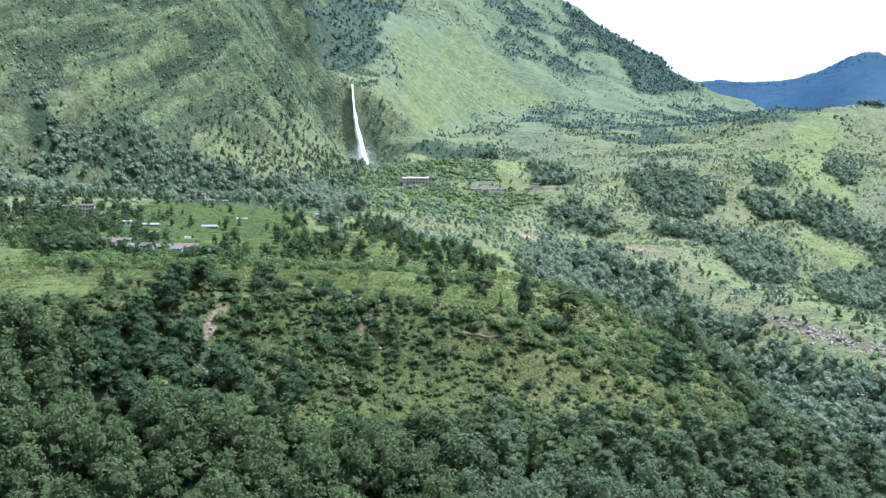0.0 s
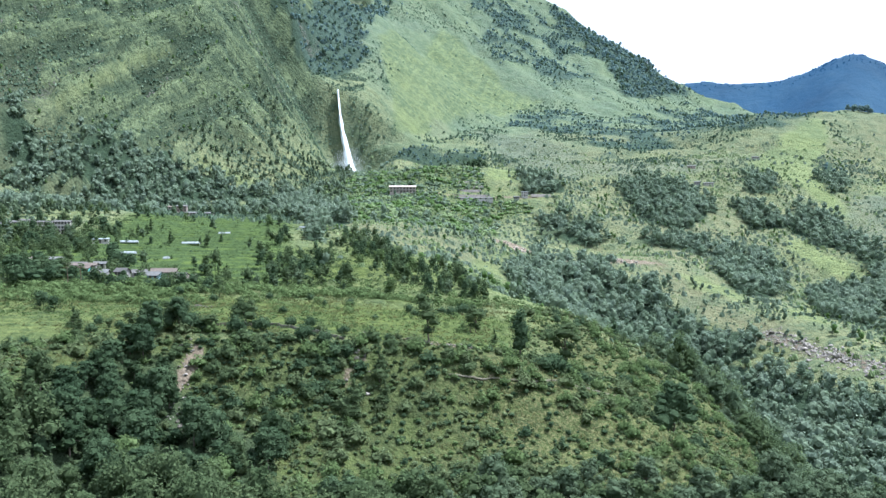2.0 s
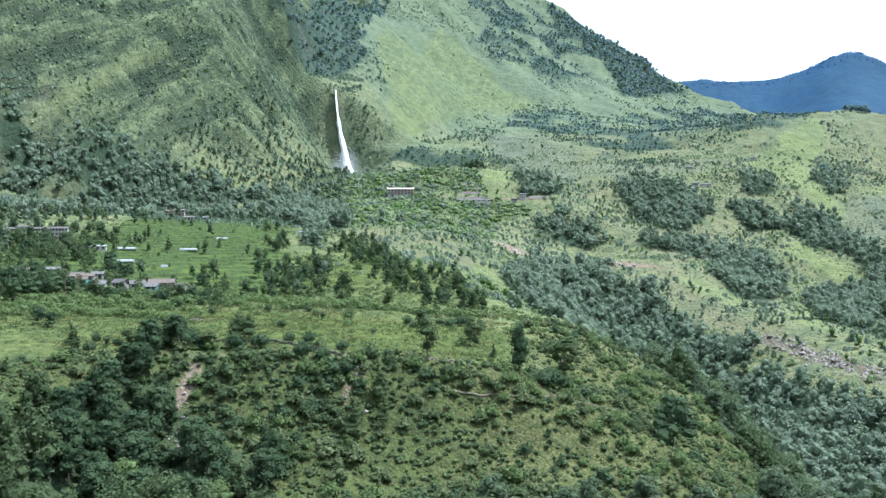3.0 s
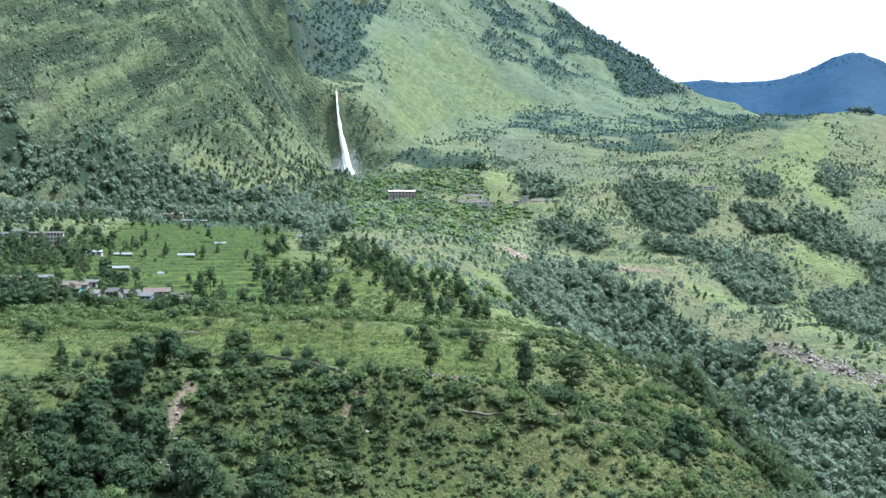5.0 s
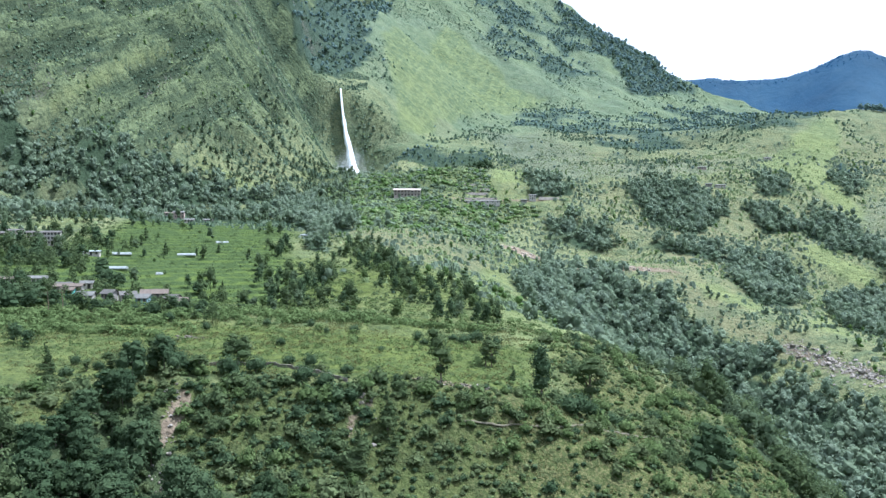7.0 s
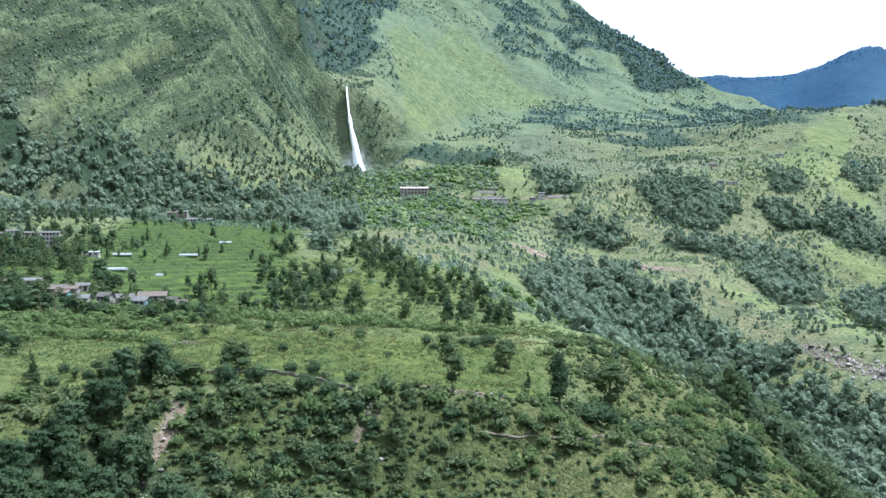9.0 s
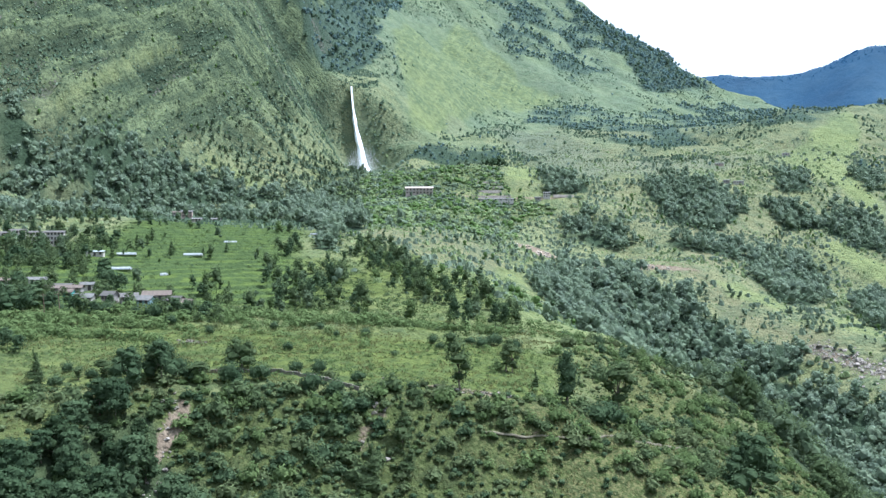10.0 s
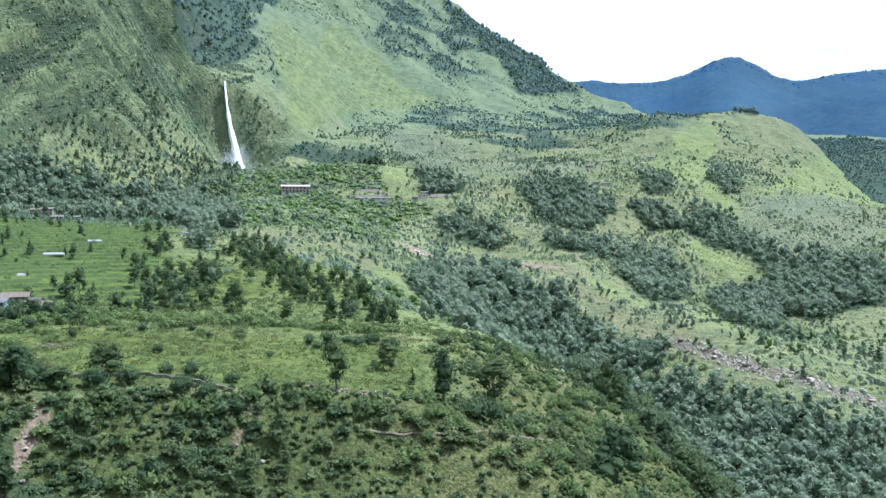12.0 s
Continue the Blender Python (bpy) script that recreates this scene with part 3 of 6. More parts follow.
TRAIL = [(3.0, 228.3), (12.6, 229.8), (23.9, 232.7), (39.9, 243.3), (56.8, 264.1), (69.6, 275.1)]
EDGE_PATH = [(-62, 232), (-53, 236), (-43, 238), (-33, 237), (-23, 233), (-12, 231)]


def slide(x, y):
    """Bare earth: the scree gully below the near edge, the trails and the slips on the hill."""
    wob = 3 * fractal(x, y, 9, 2, 23)
    s = 0.95 * along(x + 1.2 * wob, y, SCREE, 1.1) * ease(fractal(x, y, 6, 2, 27), -0.3, 0.1) + 1.4 * hump(x + wob, y, 70, 734, 12, 12)
    s = s + 1.2 * hump(x + wob, y, 148, 674, 24, 5, -14) + 0.9 * hump(x + wob, y, 112, 694, 12, 4) + 0.6 * hump(x, y, -58, 680, 16, 5)
    s = s + 0.4 * along(x, y, TRAIL, 0.9) + 0.5 * along(x, y, EDGE_PATH, 0.5) + 0.5 * along(x + wob, y, [(-16, 228), (-22, 220)], 1.2)
    s = s + 0.95 * hump(x + wob, y, 2, 241, 9, 1.8) + 0.5 * along(x + wob, y, RIB, 5)
    s = s + 0.7 * along(x, y, [(-40, 838), (0, 842), (60, 858), (115, 872)], 2.2)
    return np.clip(s, 0, 1.2)


def ground_sheet():
    rings = np.concatenate([np.geomspace(0.05, 130, 22)[:-1], np.arange(130, 300, 1.9), np.arange(300, 640, 2.1), np.arange(640, 1000, 3.6), np.arange(1000, 1290, 5.0), np.arange(1290, 2400, 9.0), np.geomspace(2400, 4950, 26)])
    dense = np.arange(-34, 42.01, 0.2)
    turns = np.radians(np.concatenate([np.arange(-180, -34, 4.0), dense, np.arange(46, 180, 4.0)]))
    r, a = np.meshgrid(rings, turns, indexing="ij")
    x, y = r * np.sin(a), 20 + r * np.cos(a)
    z = height(x, y)
    rows, cols = r.shape
    i, j = np.meshgrid(np.arange(rows - 1), np.arange(cols), indexing="ij")
    k = (j + 1) % cols
    faces = np.stack([i * cols + j, i * cols + k, (i + 1) * cols + k, (i + 1) * cols + j], -1).reshape(-1, 4)
    verts = np.stack([x, y, z], -1).reshape(-1, 3)
    ob = link_mesh("ground", verts, faces, MAT_GROUND, True)
    # slope, for rock on the steep faces
    flat = x.ravel(), y.ravel()
    e = np.maximum(2.0, 0.004 * r.ravel())
    slope = np.hypot(height(flat[0] + e, flat[1]) - z.ravel(), height(flat[0], flat[1] + e) - z.ravel()) / e
    noise_ = fractal(flat[0], flat[1], 40, 3, 77)
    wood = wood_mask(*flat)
    masks = {
        "face": ease(left_mountain(*flat) - ramp(flat[1]), 20, 90) * ease(-flat[0], 90, 120) * (1 - 0.7 * grass_ridge(*flat, 4.5)) * (1 - 0.8 * hump(*flat, -205, 868, 30, 14, 20)),
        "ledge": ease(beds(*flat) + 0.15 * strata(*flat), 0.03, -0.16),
        "bright": np.clip(0.85 * zone(*flat, BRIGHT_GRASS) + 0.3 * ease(fractal(flat[0], flat[1], 85, 3, 52), 0.08, 0.3) * ease(flat[1], 430, 520) * ease(flat[0], -120, -60) + 0.5 * grass_ridge(*flat, 4.0), 0, 1),
        # grows with distance: where the haze-tinted colours are used
        "hazed_upland": ease(flat[1] + 200 * noise_, 950, 1400),
        "paddy": fields(*flat),
        "bank": np.maximum(fields(*flat) * ease(slope, 0.16, 0.34), 0.75 * meadow(*flat) * ease(slope, 0.14, 0.34) + 0.4 * meadow(*flat) * ease(np.sin(0.75 * flat[1] + 0.12 * flat[0] + 5 * fractal(flat[0], flat[1], 30, 2, 81)), 0.72, 0.98) * ease(fractal(flat[0], flat[1], 16, 2, 82), -0.1, 0.2)),
        "lush": np.clip(0.75 * meadow(*flat) + 0.9 * hump(*flat, -12, 420, 60, 100)  + 0.6 * zone(*flat, THICKETS) + 0.4 * ease(noise_, 0.1, 0.35) * ease(-left_mountain(*flat) + ramp(flat[1]), -40, 0), 0, 1),
        "dry": ease(-flat[1], -1500, -1250) * (1 - zone(*flat, BRIGHT_GRASS)) * np.clip(0.85 * zone(*flat, PALE_GRASS) + 0.3 * ease(flat[1], 480, 600) * ease(flat[0], 100, 200) + 0.4 * hump(*flat, -318, 692, 40, 36) + 0.35 * ease(fractal(flat[0], flat[1], 110, 3, 51), 0.02, 0.3) * ease(flat[1], 560, 680) * ease(flat[0], -60, 40), 0, 1),
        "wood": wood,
        "moor": zone(*flat, MOOR, 14, 24),
        "falling": ease(flat[0] + 0.12 * (z.ravel() - DATUM - 150), -262, -190),
        "sere": ease(flat[0] + 14 * noise_, -6, 26),
        "scarp": (1 - 0.6 * wood) * np.maximum(ease(edge_y(flat[0]) + 3 - flat[1], 0, 6) * ease(flat[0], -150, -95), ease(flat[0], 26, 40) * ease(-flat[1], -330, -290)) * ease(flat[1], 110, 140) * ease(-np.abs(flat[0]), -150, -120),
        "rock": np.clip(0.46 * ease(strata(*flat), -0.16, -0.40) * ease(left_mountain(*flat) - ramp(flat[1]), 60, 110) * ease(-flat[0], 90, 120) + 0.15 * ease(slope + 2.2 * noise_, 2.6, 3.8) * ease(r.ravel(), 350, 500) + 0.75 * along(*flat, RIB, 5) + 0.18 * hump(*flat, -112, 1090, 24, 60) + 0.7 * hump(*flat, 752, 1235, 24, 40), 0, 1),
        "soil": slide(*flat),
    }
    for key, values in masks.items():
        at = ob.data.attributes.new(key, "FLOAT", "POINT")
        at.data.foreach_set("value", values.astype(np.float32))
    return tagged(ob, "green mountain valley slopes of grass, scrub, rock and terraced fields", "ground", kind="structure")


ground_sheet()


def backdrop():
    """The wooded range that closes the valley, haze put into its blue colour and glow."""
    m, n, l = blank("hazed_distant_forest")
    geo = n.new("ShaderNodeNewGeometry")
    a = noise_node(n, l, geo.outputs["Position"], 0.006, 8, 0.65)
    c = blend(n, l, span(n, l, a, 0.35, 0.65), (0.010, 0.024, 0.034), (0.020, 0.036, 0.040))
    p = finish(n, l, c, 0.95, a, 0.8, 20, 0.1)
    # blue emission imitates the haze in front of the range and its trees
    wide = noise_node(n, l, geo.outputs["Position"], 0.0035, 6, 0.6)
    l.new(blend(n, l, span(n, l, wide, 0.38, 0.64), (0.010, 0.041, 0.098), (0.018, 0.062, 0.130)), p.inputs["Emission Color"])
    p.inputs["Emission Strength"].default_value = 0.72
    rings, turns = np.linspace(3700, 4600, 36), np.radians(np.arange(-40, 62, 0.14))
    r, a = np.meshgrid(rings, turns, indexing="ij")
    x, y = r * np.sin(a), r * np.cos(a)
    z = DATUM + far_mountain(x, y)
    z = z + 9 * np.abs(fractal(x, y, 16, 2, 99)) * ease(z, 700, 900)
    rows, cols = r.shape
    i, j = np.meshgrid(np.arange(rows - 1), np.arange(cols - 1), indexing="ij")
    faces = np.stack([i * cols + j, i * cols + j + 1, (i + 1) * cols + j + 1, (i + 1) * cols + j], -1).reshape(-1, 4)
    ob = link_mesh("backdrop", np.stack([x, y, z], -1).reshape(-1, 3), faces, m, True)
    rg = np.random.default_rng(6)
    n = 2600
    a, r = np.radians(8 + 38 * rg.random(n)), 4300 + 30 * rg.normal(size=n)
    x, y = r * np.sin(a), r * np.cos(a)
    h, w = (3 + 7 * rg.random(n) ** 3) * (0.5 + np.abs(fractal(x, y, 60, 2, 97)) * 2), 3 + 4 * rg.random(n)
    base = DATUM + far_mountain(x, y) - 2
    spikes = np.stack([np.stack([x - w, y, base], -1), np.stack([x + w, y, base], -1), np.stack([x + 0.4 * w, y + w, base + h], -1),
                       np.stack([x - 0.5 * w, y - w, base + 0.8 * h], -1)], 1).reshape(-1, 3)
    k = 4 * np.arange(n)[:, None]
    faces = np.concatenate([k + [0, 1, 2], k + [0, 2, 3], k + [1, 3, 2], k + [0, 3, 1]])
    tagged(link_mesh("distant_trees", spikes, faces, m), "distant dark trees along the haze-painted mountain crest", "trees", kind="stuff")
    return tagged(ob, "distant forested mountain range with blue haze painted on", "mountain", kind="structure")


backdrop()


# ---- trees and bushes ----
GOLD = (1 + 5 ** 0.5) / 2
ICO = np.array([(-1, GOLD, 0), (1, GOLD, 0), (-1, -GOLD, 0), (1, -GOLD, 0), (0, -1, GOLD), (0, 1, GOLD), (0, -1, -GOLD), (0, 1, -GOLD),
                (GOLD, 0, -1), (GOLD, 0, 1), (-GOLD, 0, -1), (-GOLD, 0, 1)]) / (1 + GOLD ** 2) ** 0.5
ICO_FACES = np.array([(0, 11, 5), (0, 5, 1), (0, 1, 7), (0, 7, 10), (0, 10, 11), (1, 5, 9), (5, 11, 4), (11, 10, 2), (10, 7, 6), (7, 1, 8),
                      (3, 9, 4), (3, 4, 2), (3, 2, 6), (3, 6, 8), (3, 8, 9), (4, 9, 5), (2, 4, 11), (6, 2, 10), (8, 6, 7), (9, 8, 1)])


def dense(rng, cloud, lobes, count, shrink=0.8):
    """The thick inner foliage of the largest lobes, put inside a cloud of leaves."""
    lobes = np.array(lobes, float)
    lobes = lobes[np.argsort(-lobes[:, 3] * lobes[:, 5])[:count]]
    verts, faces = [cloud[0]], [cloud[1]]
    total = len(cloud[0])
    for q in lobes:
        lump = q[:3] + ICO * q[3:] * shrink * (0.8 + 0.35 * rng.random((12, 1)))
        verts.append(lump)
        faces.append(ICO_FACES + total)
        total += 12
    return np.vstack(verts), np.vstack(faces)


def leaf_cloud(rng, lobes, n, size, fill=0.25, corners=4):
    """n small bent leaf clumps spread through ellipsoid lobes (x, y, z, rx, ry, rz); verts and quads."""
    lobes = np.array(lobes, float)
    area = lobes[:, 3] * lobes[:, 4] + lobes[:, 4] * lobes[:, 5] + lobes[:, 3] * lobes[:, 5]
    pick = lobes[rng.choice(len(lobes), n, p=area / area.sum())]
    u = rng.normal(size=(n, 3))
    u[:, 2] += 0.35
    u /= np.linalg.norm(u, axis=1)[:, None]
    rad = np.where(rng.random(n) < fill, 0.4 + 0.5 * rng.random(n), 0.82 + 0.28 * rng.random(n))
    c = pick[:, :3] + u * pick[:, 3:] * rad[:, None]
    nor = u + 0.42 * rng.normal(size=(n, 3))
    nor[:, 2] += 0.4
    nor /= np.linalg.norm(nor, axis=1)[:, None]
    t = np.cross(nor, rng.normal(size=(n, 3)))
    t /= np.linalg.norm(t, axis=1)[:, None]
    b = np.cross(nor, t)
    s1, s2 = size * (0.45 + 0.75 * rng.random((n, 1))), size * (0.35 + 0.6 * rng.random((n, 1)))
    droop = nor * size * 0.3
    if corners == 3:
        v = np.stack([c - t * s1 - b * s2 * 0.6, c + t * s1 - b * s2 * 0.6, c + b * s2 * 1.3 - droop], 1).reshape(-1, 3)
    else:
        v = np.stack([c - t * s1 - droop, c - b * s2, c + t * s1 - droop, c + b * s2], 1).reshape(-1, 3)
    return v, np.arange(corners * n).reshape(-1, corners)


def broad_lobes(rng, h, spread, count):
    """Lobes of a broad, uneven crown for a tree of height h, from low skirts to the top."""
    out = [(0, 0, h * 0.6, spread * 0.62, spread * 0.62, h * 0.3)]
    for i in range(count):
        f = (i + 0.5) / count
        a = 2.4 * i + 1.2 * rng.random()
        z = h * (0.22 + 0.66 * f)
        r = spread * (0.75 - 0.45 * f) * (0.65 + 0.55 * rng.random())
        k = spread * (0.44 - 0.12 * f) * (0.7 + 0.6 * rng.random())
        out.append((r * math.cos(a), r * math.sin(a), z, k, k, k * (0.65 + 0.3 * rng.random())))
    return out


def cone_lobes(rng, h, spread, tiers=7):
    out = []
    for i in range(tiers):
        f = i / (tiers - 1)
        k = spread * (1 - 0.85 * f) * (0.85 + 0.3 * rng.random())
        out.append((0.15 * spread * rng.normal(), 0.15 * spread * rng.normal(), h * (0.16 + 0.8 * f), k, k, h / tiers * 0.62))
    return out


def limb(bm, a, b, ra, rb, sides=6):
    """A tapered branch from a to b."""
    a, b = Vector(a), Vector(b)
    q = (b - a).to_track_quat("Z", "Y")
    rings = []
    for p, r in ((a, ra), (a.lerp(b, 0.5) + Vector((0.04, 0.03, 0)) * (b - a).length, (ra + rb) / 2), (b, rb)):
        rings.append([bm.verts.new(p + q @ Vector((r * math.cos(6.2832 * i / sides), r * math.sin(6.2832 * i / sides), 0))) for i in range(sides)])
    for low, high in zip(rings, rings[1:]):
        for i in range(sides):
            bm.faces.new((low[i], low[(i + 1) % sides], high[(i + 1) % sides], high[i]))


def make_tree(name, lobes, h, leaves, size, leaf, label, category, group, seed, girth=0.22, lean=0.0, cores=99):
    """One tree: a trunk with limbs, and a crown of leaf clumps."""
    rng = np.random.default_rng(seed)
    root = new(name)
    tagged(root, label, category, group)
    bm = bmesh.new()
    fork = Vector((lean * h * 0.4, 0, h * 0.4))
    limb(bm, (0, 0, -0.8), fork, girth, girth * 0.65)
    for cx, cy, cz, *_ in lobes[:6]:
        limb(bm, fork, (cx * 0.8, cy * 0.8, cz), girth * 0.5, girth * 0.14, 5)
    part("trunk", bm, MAT_BARK, root)
    v, f = dense(rng, leaf_cloud(rng, lobes, int(leaves * 0.85), size * 0.8, 0.12, 3), lobes, cores, 0.74)
    crown = link_mesh("crown", v, f, leaf)
    crown.parent = root
    return root


def scatter(rng, x0, x1, y0, y1, gap, keep):
    """Jittered points, about gap apart, kept with the chance that keep(x, y) gives."""
    gx, gy = np.meshgrid(np.arange(x0, x1, gap), np.arange(y0, y1, gap))
    x = gx.ravel() + gap * 0.95 * (rng.random(gx.size) - 0.5)
    y = gy.ravel() + gap * 0.95 * (rng.random(gx.size) - 0.5)
    ok = rng.random(x.size) < keep(x, y)
    # only where the valley lies ahead
    a = np.degrees(np.arctan2(x, y - 10))
    ok &= (a > -32) & (a < 39.5)
    return x[ok], y[ok]


def joined(name, template, x, y, scales, rng, material, label, category):
    """Many far plants of one kind as one mesh."""
    v, f = template
    n, k = len(x), len(v)
    if n == 0:
        return None
    a = 6.2832 * rng.random(n)
    c, s = np.cos(a)[:, None], np.sin(a)[:, None]
    tall = scales * (0.85 + 0.3 * rng.random(n))
    out = np.empty((n, k, 3), np.float32)
    out[:, :, 0] = x[:, None] + scales[:, None] * (c * v[:, 0] - s * v[:, 1])
    out[:, :, 1] = y[:, None] + scales[:, None] * (s * v[:, 0] + c * v[:, 1])
    out[:, :, 2] = height(x, y)[:, None] + tall[:, None] * v[:, 2]
    faces = (f[None] + (np.arange(n) * k)[:, None, None]).reshape(-1, f.shape[1])
    return tagged(link_mesh(name, out.reshape(-1, 3), faces, material), label, category, kind="stuff")


def stem_mesh(h, r=0.12):
    """A thin three-sided stem, as quads."""
    a = np.radians([0, 120, 240])
    low, high = np.stack([r * np.cos(a), r * np.sin(a), np.full(3, -0.6)], 1), np.stack([0.5 * r * np.cos(a), 0.5 * r * np.sin(a), np.full(3, h)], 1)
    return np.vstack([low, high]), np.array([[0, 1, 4], [1, 2, 5], [2, 0, 3], [0, 4, 3], [1, 5, 4], [2, 3, 5]])


def whole(cloud, stem):
    return np.vstack([cloud[0], stem[0]]), np.vstack([cloud[1], stem[1] + len(cloud[0])])


def small_lump(rng, r, h):
    """A far low bush: six facets round a short ridge."""
    a = np.radians([45, 135, 225, 315]) + 0.4 * rng.random(4)
    low = np.stack([r * np.cos(a), r * np.sin(a), np.full(4, -0.2 * h)], 1) * (0.8 + 0.4 * rng.random((4, 1)))
    high = np.array([(0.4 * r, 0.1 * r, h * (0.8 + 0.3 * rng.random())), (-0.4 * r, -0.1 * r, h * (0.7 + 0.3 * rng.random()))])
    return np.vstack([low, high]), np.array([(0, 1, 5), (0, 5, 4), (1, 2, 5), (2, 3, 4), (2, 4, 5), (3, 0, 4)])


def half_lump(rng, r, h):
    """A small far bush: an uneven dome of ten facets."""
    a = np.radians(60 * np.arange(6)) + 0.3 * rng.random(6)
    low = np.stack([r * np.cos(a), r * np.sin(a), np.full(6, -0.15 * h)], 1) * (0.75 + 0.5 * rng.random((6, 1)))
    b = np.radians(30 + 120 * np.arange(3))
    high = np.stack([0.55 * r * np.cos(b), 0.55 * r * np.sin(b), h * (0.75 + 0.4 * rng.random(3))], 1)
    faces = [(6, 7, 8)]
    for k in range(3):
        i, j = 2 * k, 2 * k + 1
        faces += [(i, j, 6 + k), (j, (j + 1) % 6, 6 + k), ((j + 1) % 6, 6 + (k + 1) % 3, 6 + k)]
    return np.vstack([low, high]), np.array(faces)


rng = np.random.default_rng(7)
steep_limit = lambda x, y: (np.hypot(height(x + 3, y) - height(x, y), height(x, y + 3) - height(x, y)) / 3 < 1.9)

open_ground = lambda x, y: (1 - wood_mask(x, y)) * (1 - 0.72 * zone(x, y, BRIGHT_GRASS)) * (1 - 0.1 * zone(x, y, PALE_GRASS)) * (1 - 0.6 * zone(x, y, MOOR, 14, 24)) * (1 - 0.95 * fields(x, y)) * (1 - 0.9 * meadow(x, y)) * (1 - 0.93 * village_land(x, y)) * (1 - slide(x, y).clip(0, 1))

# woods of the gully and the hills, beyond the near spur
for v_i in range(5):
    h, w = 8.5 + 2.5 * rng.random(), 3.3 + 0.9 * rng.random()
    lobes = broad_lobes(rng, h, w, 9)
    cloud = dense(rng, leaf_cloud(rng, lobes, 44, 0.82, 0.0, 3), lobes, 2, 0.84)
    x, y = scatter(rng, -360, 640, 235, 1000, 6.2, lambda x, y: 0.24 * wood_mask(x, y) * (y > 370) * (1 - village_land(x, y)))
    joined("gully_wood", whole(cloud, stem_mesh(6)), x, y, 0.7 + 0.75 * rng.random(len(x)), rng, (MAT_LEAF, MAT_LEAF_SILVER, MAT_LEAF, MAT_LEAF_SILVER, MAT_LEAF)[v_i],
           "grey-green broadleaf wood filling gullies and hill slopes", "trees")
for v_i in range(3):
    h, w = 9 + 2.5 * rng.random(), 3.9 + 0.9 * rng.random()
    lobes = broad_lobes(rng, h, w, 11)
    cloud = dense(rng, leaf_cloud(rng, lobes, 230, 0.46, 0.0, 3), lobes, 5, 0.68)
    x, y = scatter(rng, 40, 330, 235, 372, 6.0, lambda x, y: 0.32 * (gully_wood(x, y) > 0.5))
    joined("gully_wood", whole(cloud, stem_mesh(6)), x, y, 0.7 + 0.75 * rng.random(len(x)), rng, (MAT_LEAF_GROVE, MAT_LEAF_NEAR, MAT_LEAF_GROVE)[v_i],
           "grey-green broadleaf wood filling gullies and hill slopes", "trees")
slender = lambda x, y: open_ground(x, y) * ease(fractal(x, y, 26, 2, 74), -0.12, 0.16) * (0.05 + 0.3 * ease(fractal(x, y, 55, 2, 73), -0.05, 0.25))
for v_i in range(2):
    lobes = cone_lobes(rng, 9, 1.9)
    cloud = dense(rng, leaf_cloud(rng, lobes, 80, 0.5, 0.0, 3), lobes, 4, 0.8)
    x, y = scatter(rng, -380, 640, 318, 1000, 10, lambda x, y: 0.22 * slender(x, y) + 0.05 * wood_mask(x, y) + 0.45 * (spread(x, y, TREE_LINE) > 0.35) * (1 - village_land(x, y)) * ease(fractal(x, y, 15, 2, 75), -0.1, 0.2))
    joined("slender_trees", whole(cloud, stem_mesh(6)), x, y, (0.5 + 0.6 * rng.random(len(x))) * (1 + 0.4 * ease(620 - y, 0, 150)), rng, (MAT_LEAF_DARK, MAT_LEAF)[v_i], "slender upright trees among the fields and scrub", "trees")
# scattered trees on open ground in the middle distance
for v_i in range(2):
    lobes = broad_lobes(rng, 6.0, 2.4, 5)
    cloud = dense(rng, leaf_cloud(rng, lobes, 22, 0.62, 0.0, 3), lobes, 2, 0.95)
    x, y = scatter(rng, -400, 660, 320, 1080, 7.5, lambda x, y: 0.30 * (1 - 0.6 * zone(x, y, THICKETS)) * open_ground(x, y) * ease(fractal(x, y, 60, 3, 13 + v_i), -0.02, 0.25))
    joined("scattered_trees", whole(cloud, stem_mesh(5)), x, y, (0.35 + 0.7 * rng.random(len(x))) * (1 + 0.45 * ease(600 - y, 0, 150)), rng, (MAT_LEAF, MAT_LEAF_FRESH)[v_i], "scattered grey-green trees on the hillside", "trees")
# single trees and thickets straggling out from the woods' edges
fringe = lambda x, y: ease(zone(x, y, WOODS, 24, 30), 0.02, 0.5) * (1 - wood_mask(x, y)) * (1 - slide(x, y).clip(0, 1)) * ease(fractal(x, y, 20, 2, 171), -0.15, 0.2)
for v_i, mat in enumerate((MAT_LEAF, MAT_LEAF_GROVE)):
    lobes = broad_lobes(rng, 6.5, 2.4, 6)
    cloud = dense(rng, leaf_cloud(rng, lobes, 26, 0.6, 0.0, 3), lobes, 2, 0.92)
    x, y = scatter(rng, 30, 640, 430, 1080, 5.0, lambda x, y: 0.22 * fringe(x, y) * ease(x + 0.2 * (y - 430), 60, 110))
    joined("fringe_trees", whole(cloud, stem_mesh(5)), x, y, 0.35 + 0.9 * rng.random(len(x)) ** 1.3, rng, mat, "small trees straggling out from the edges of the hill woods", "trees")
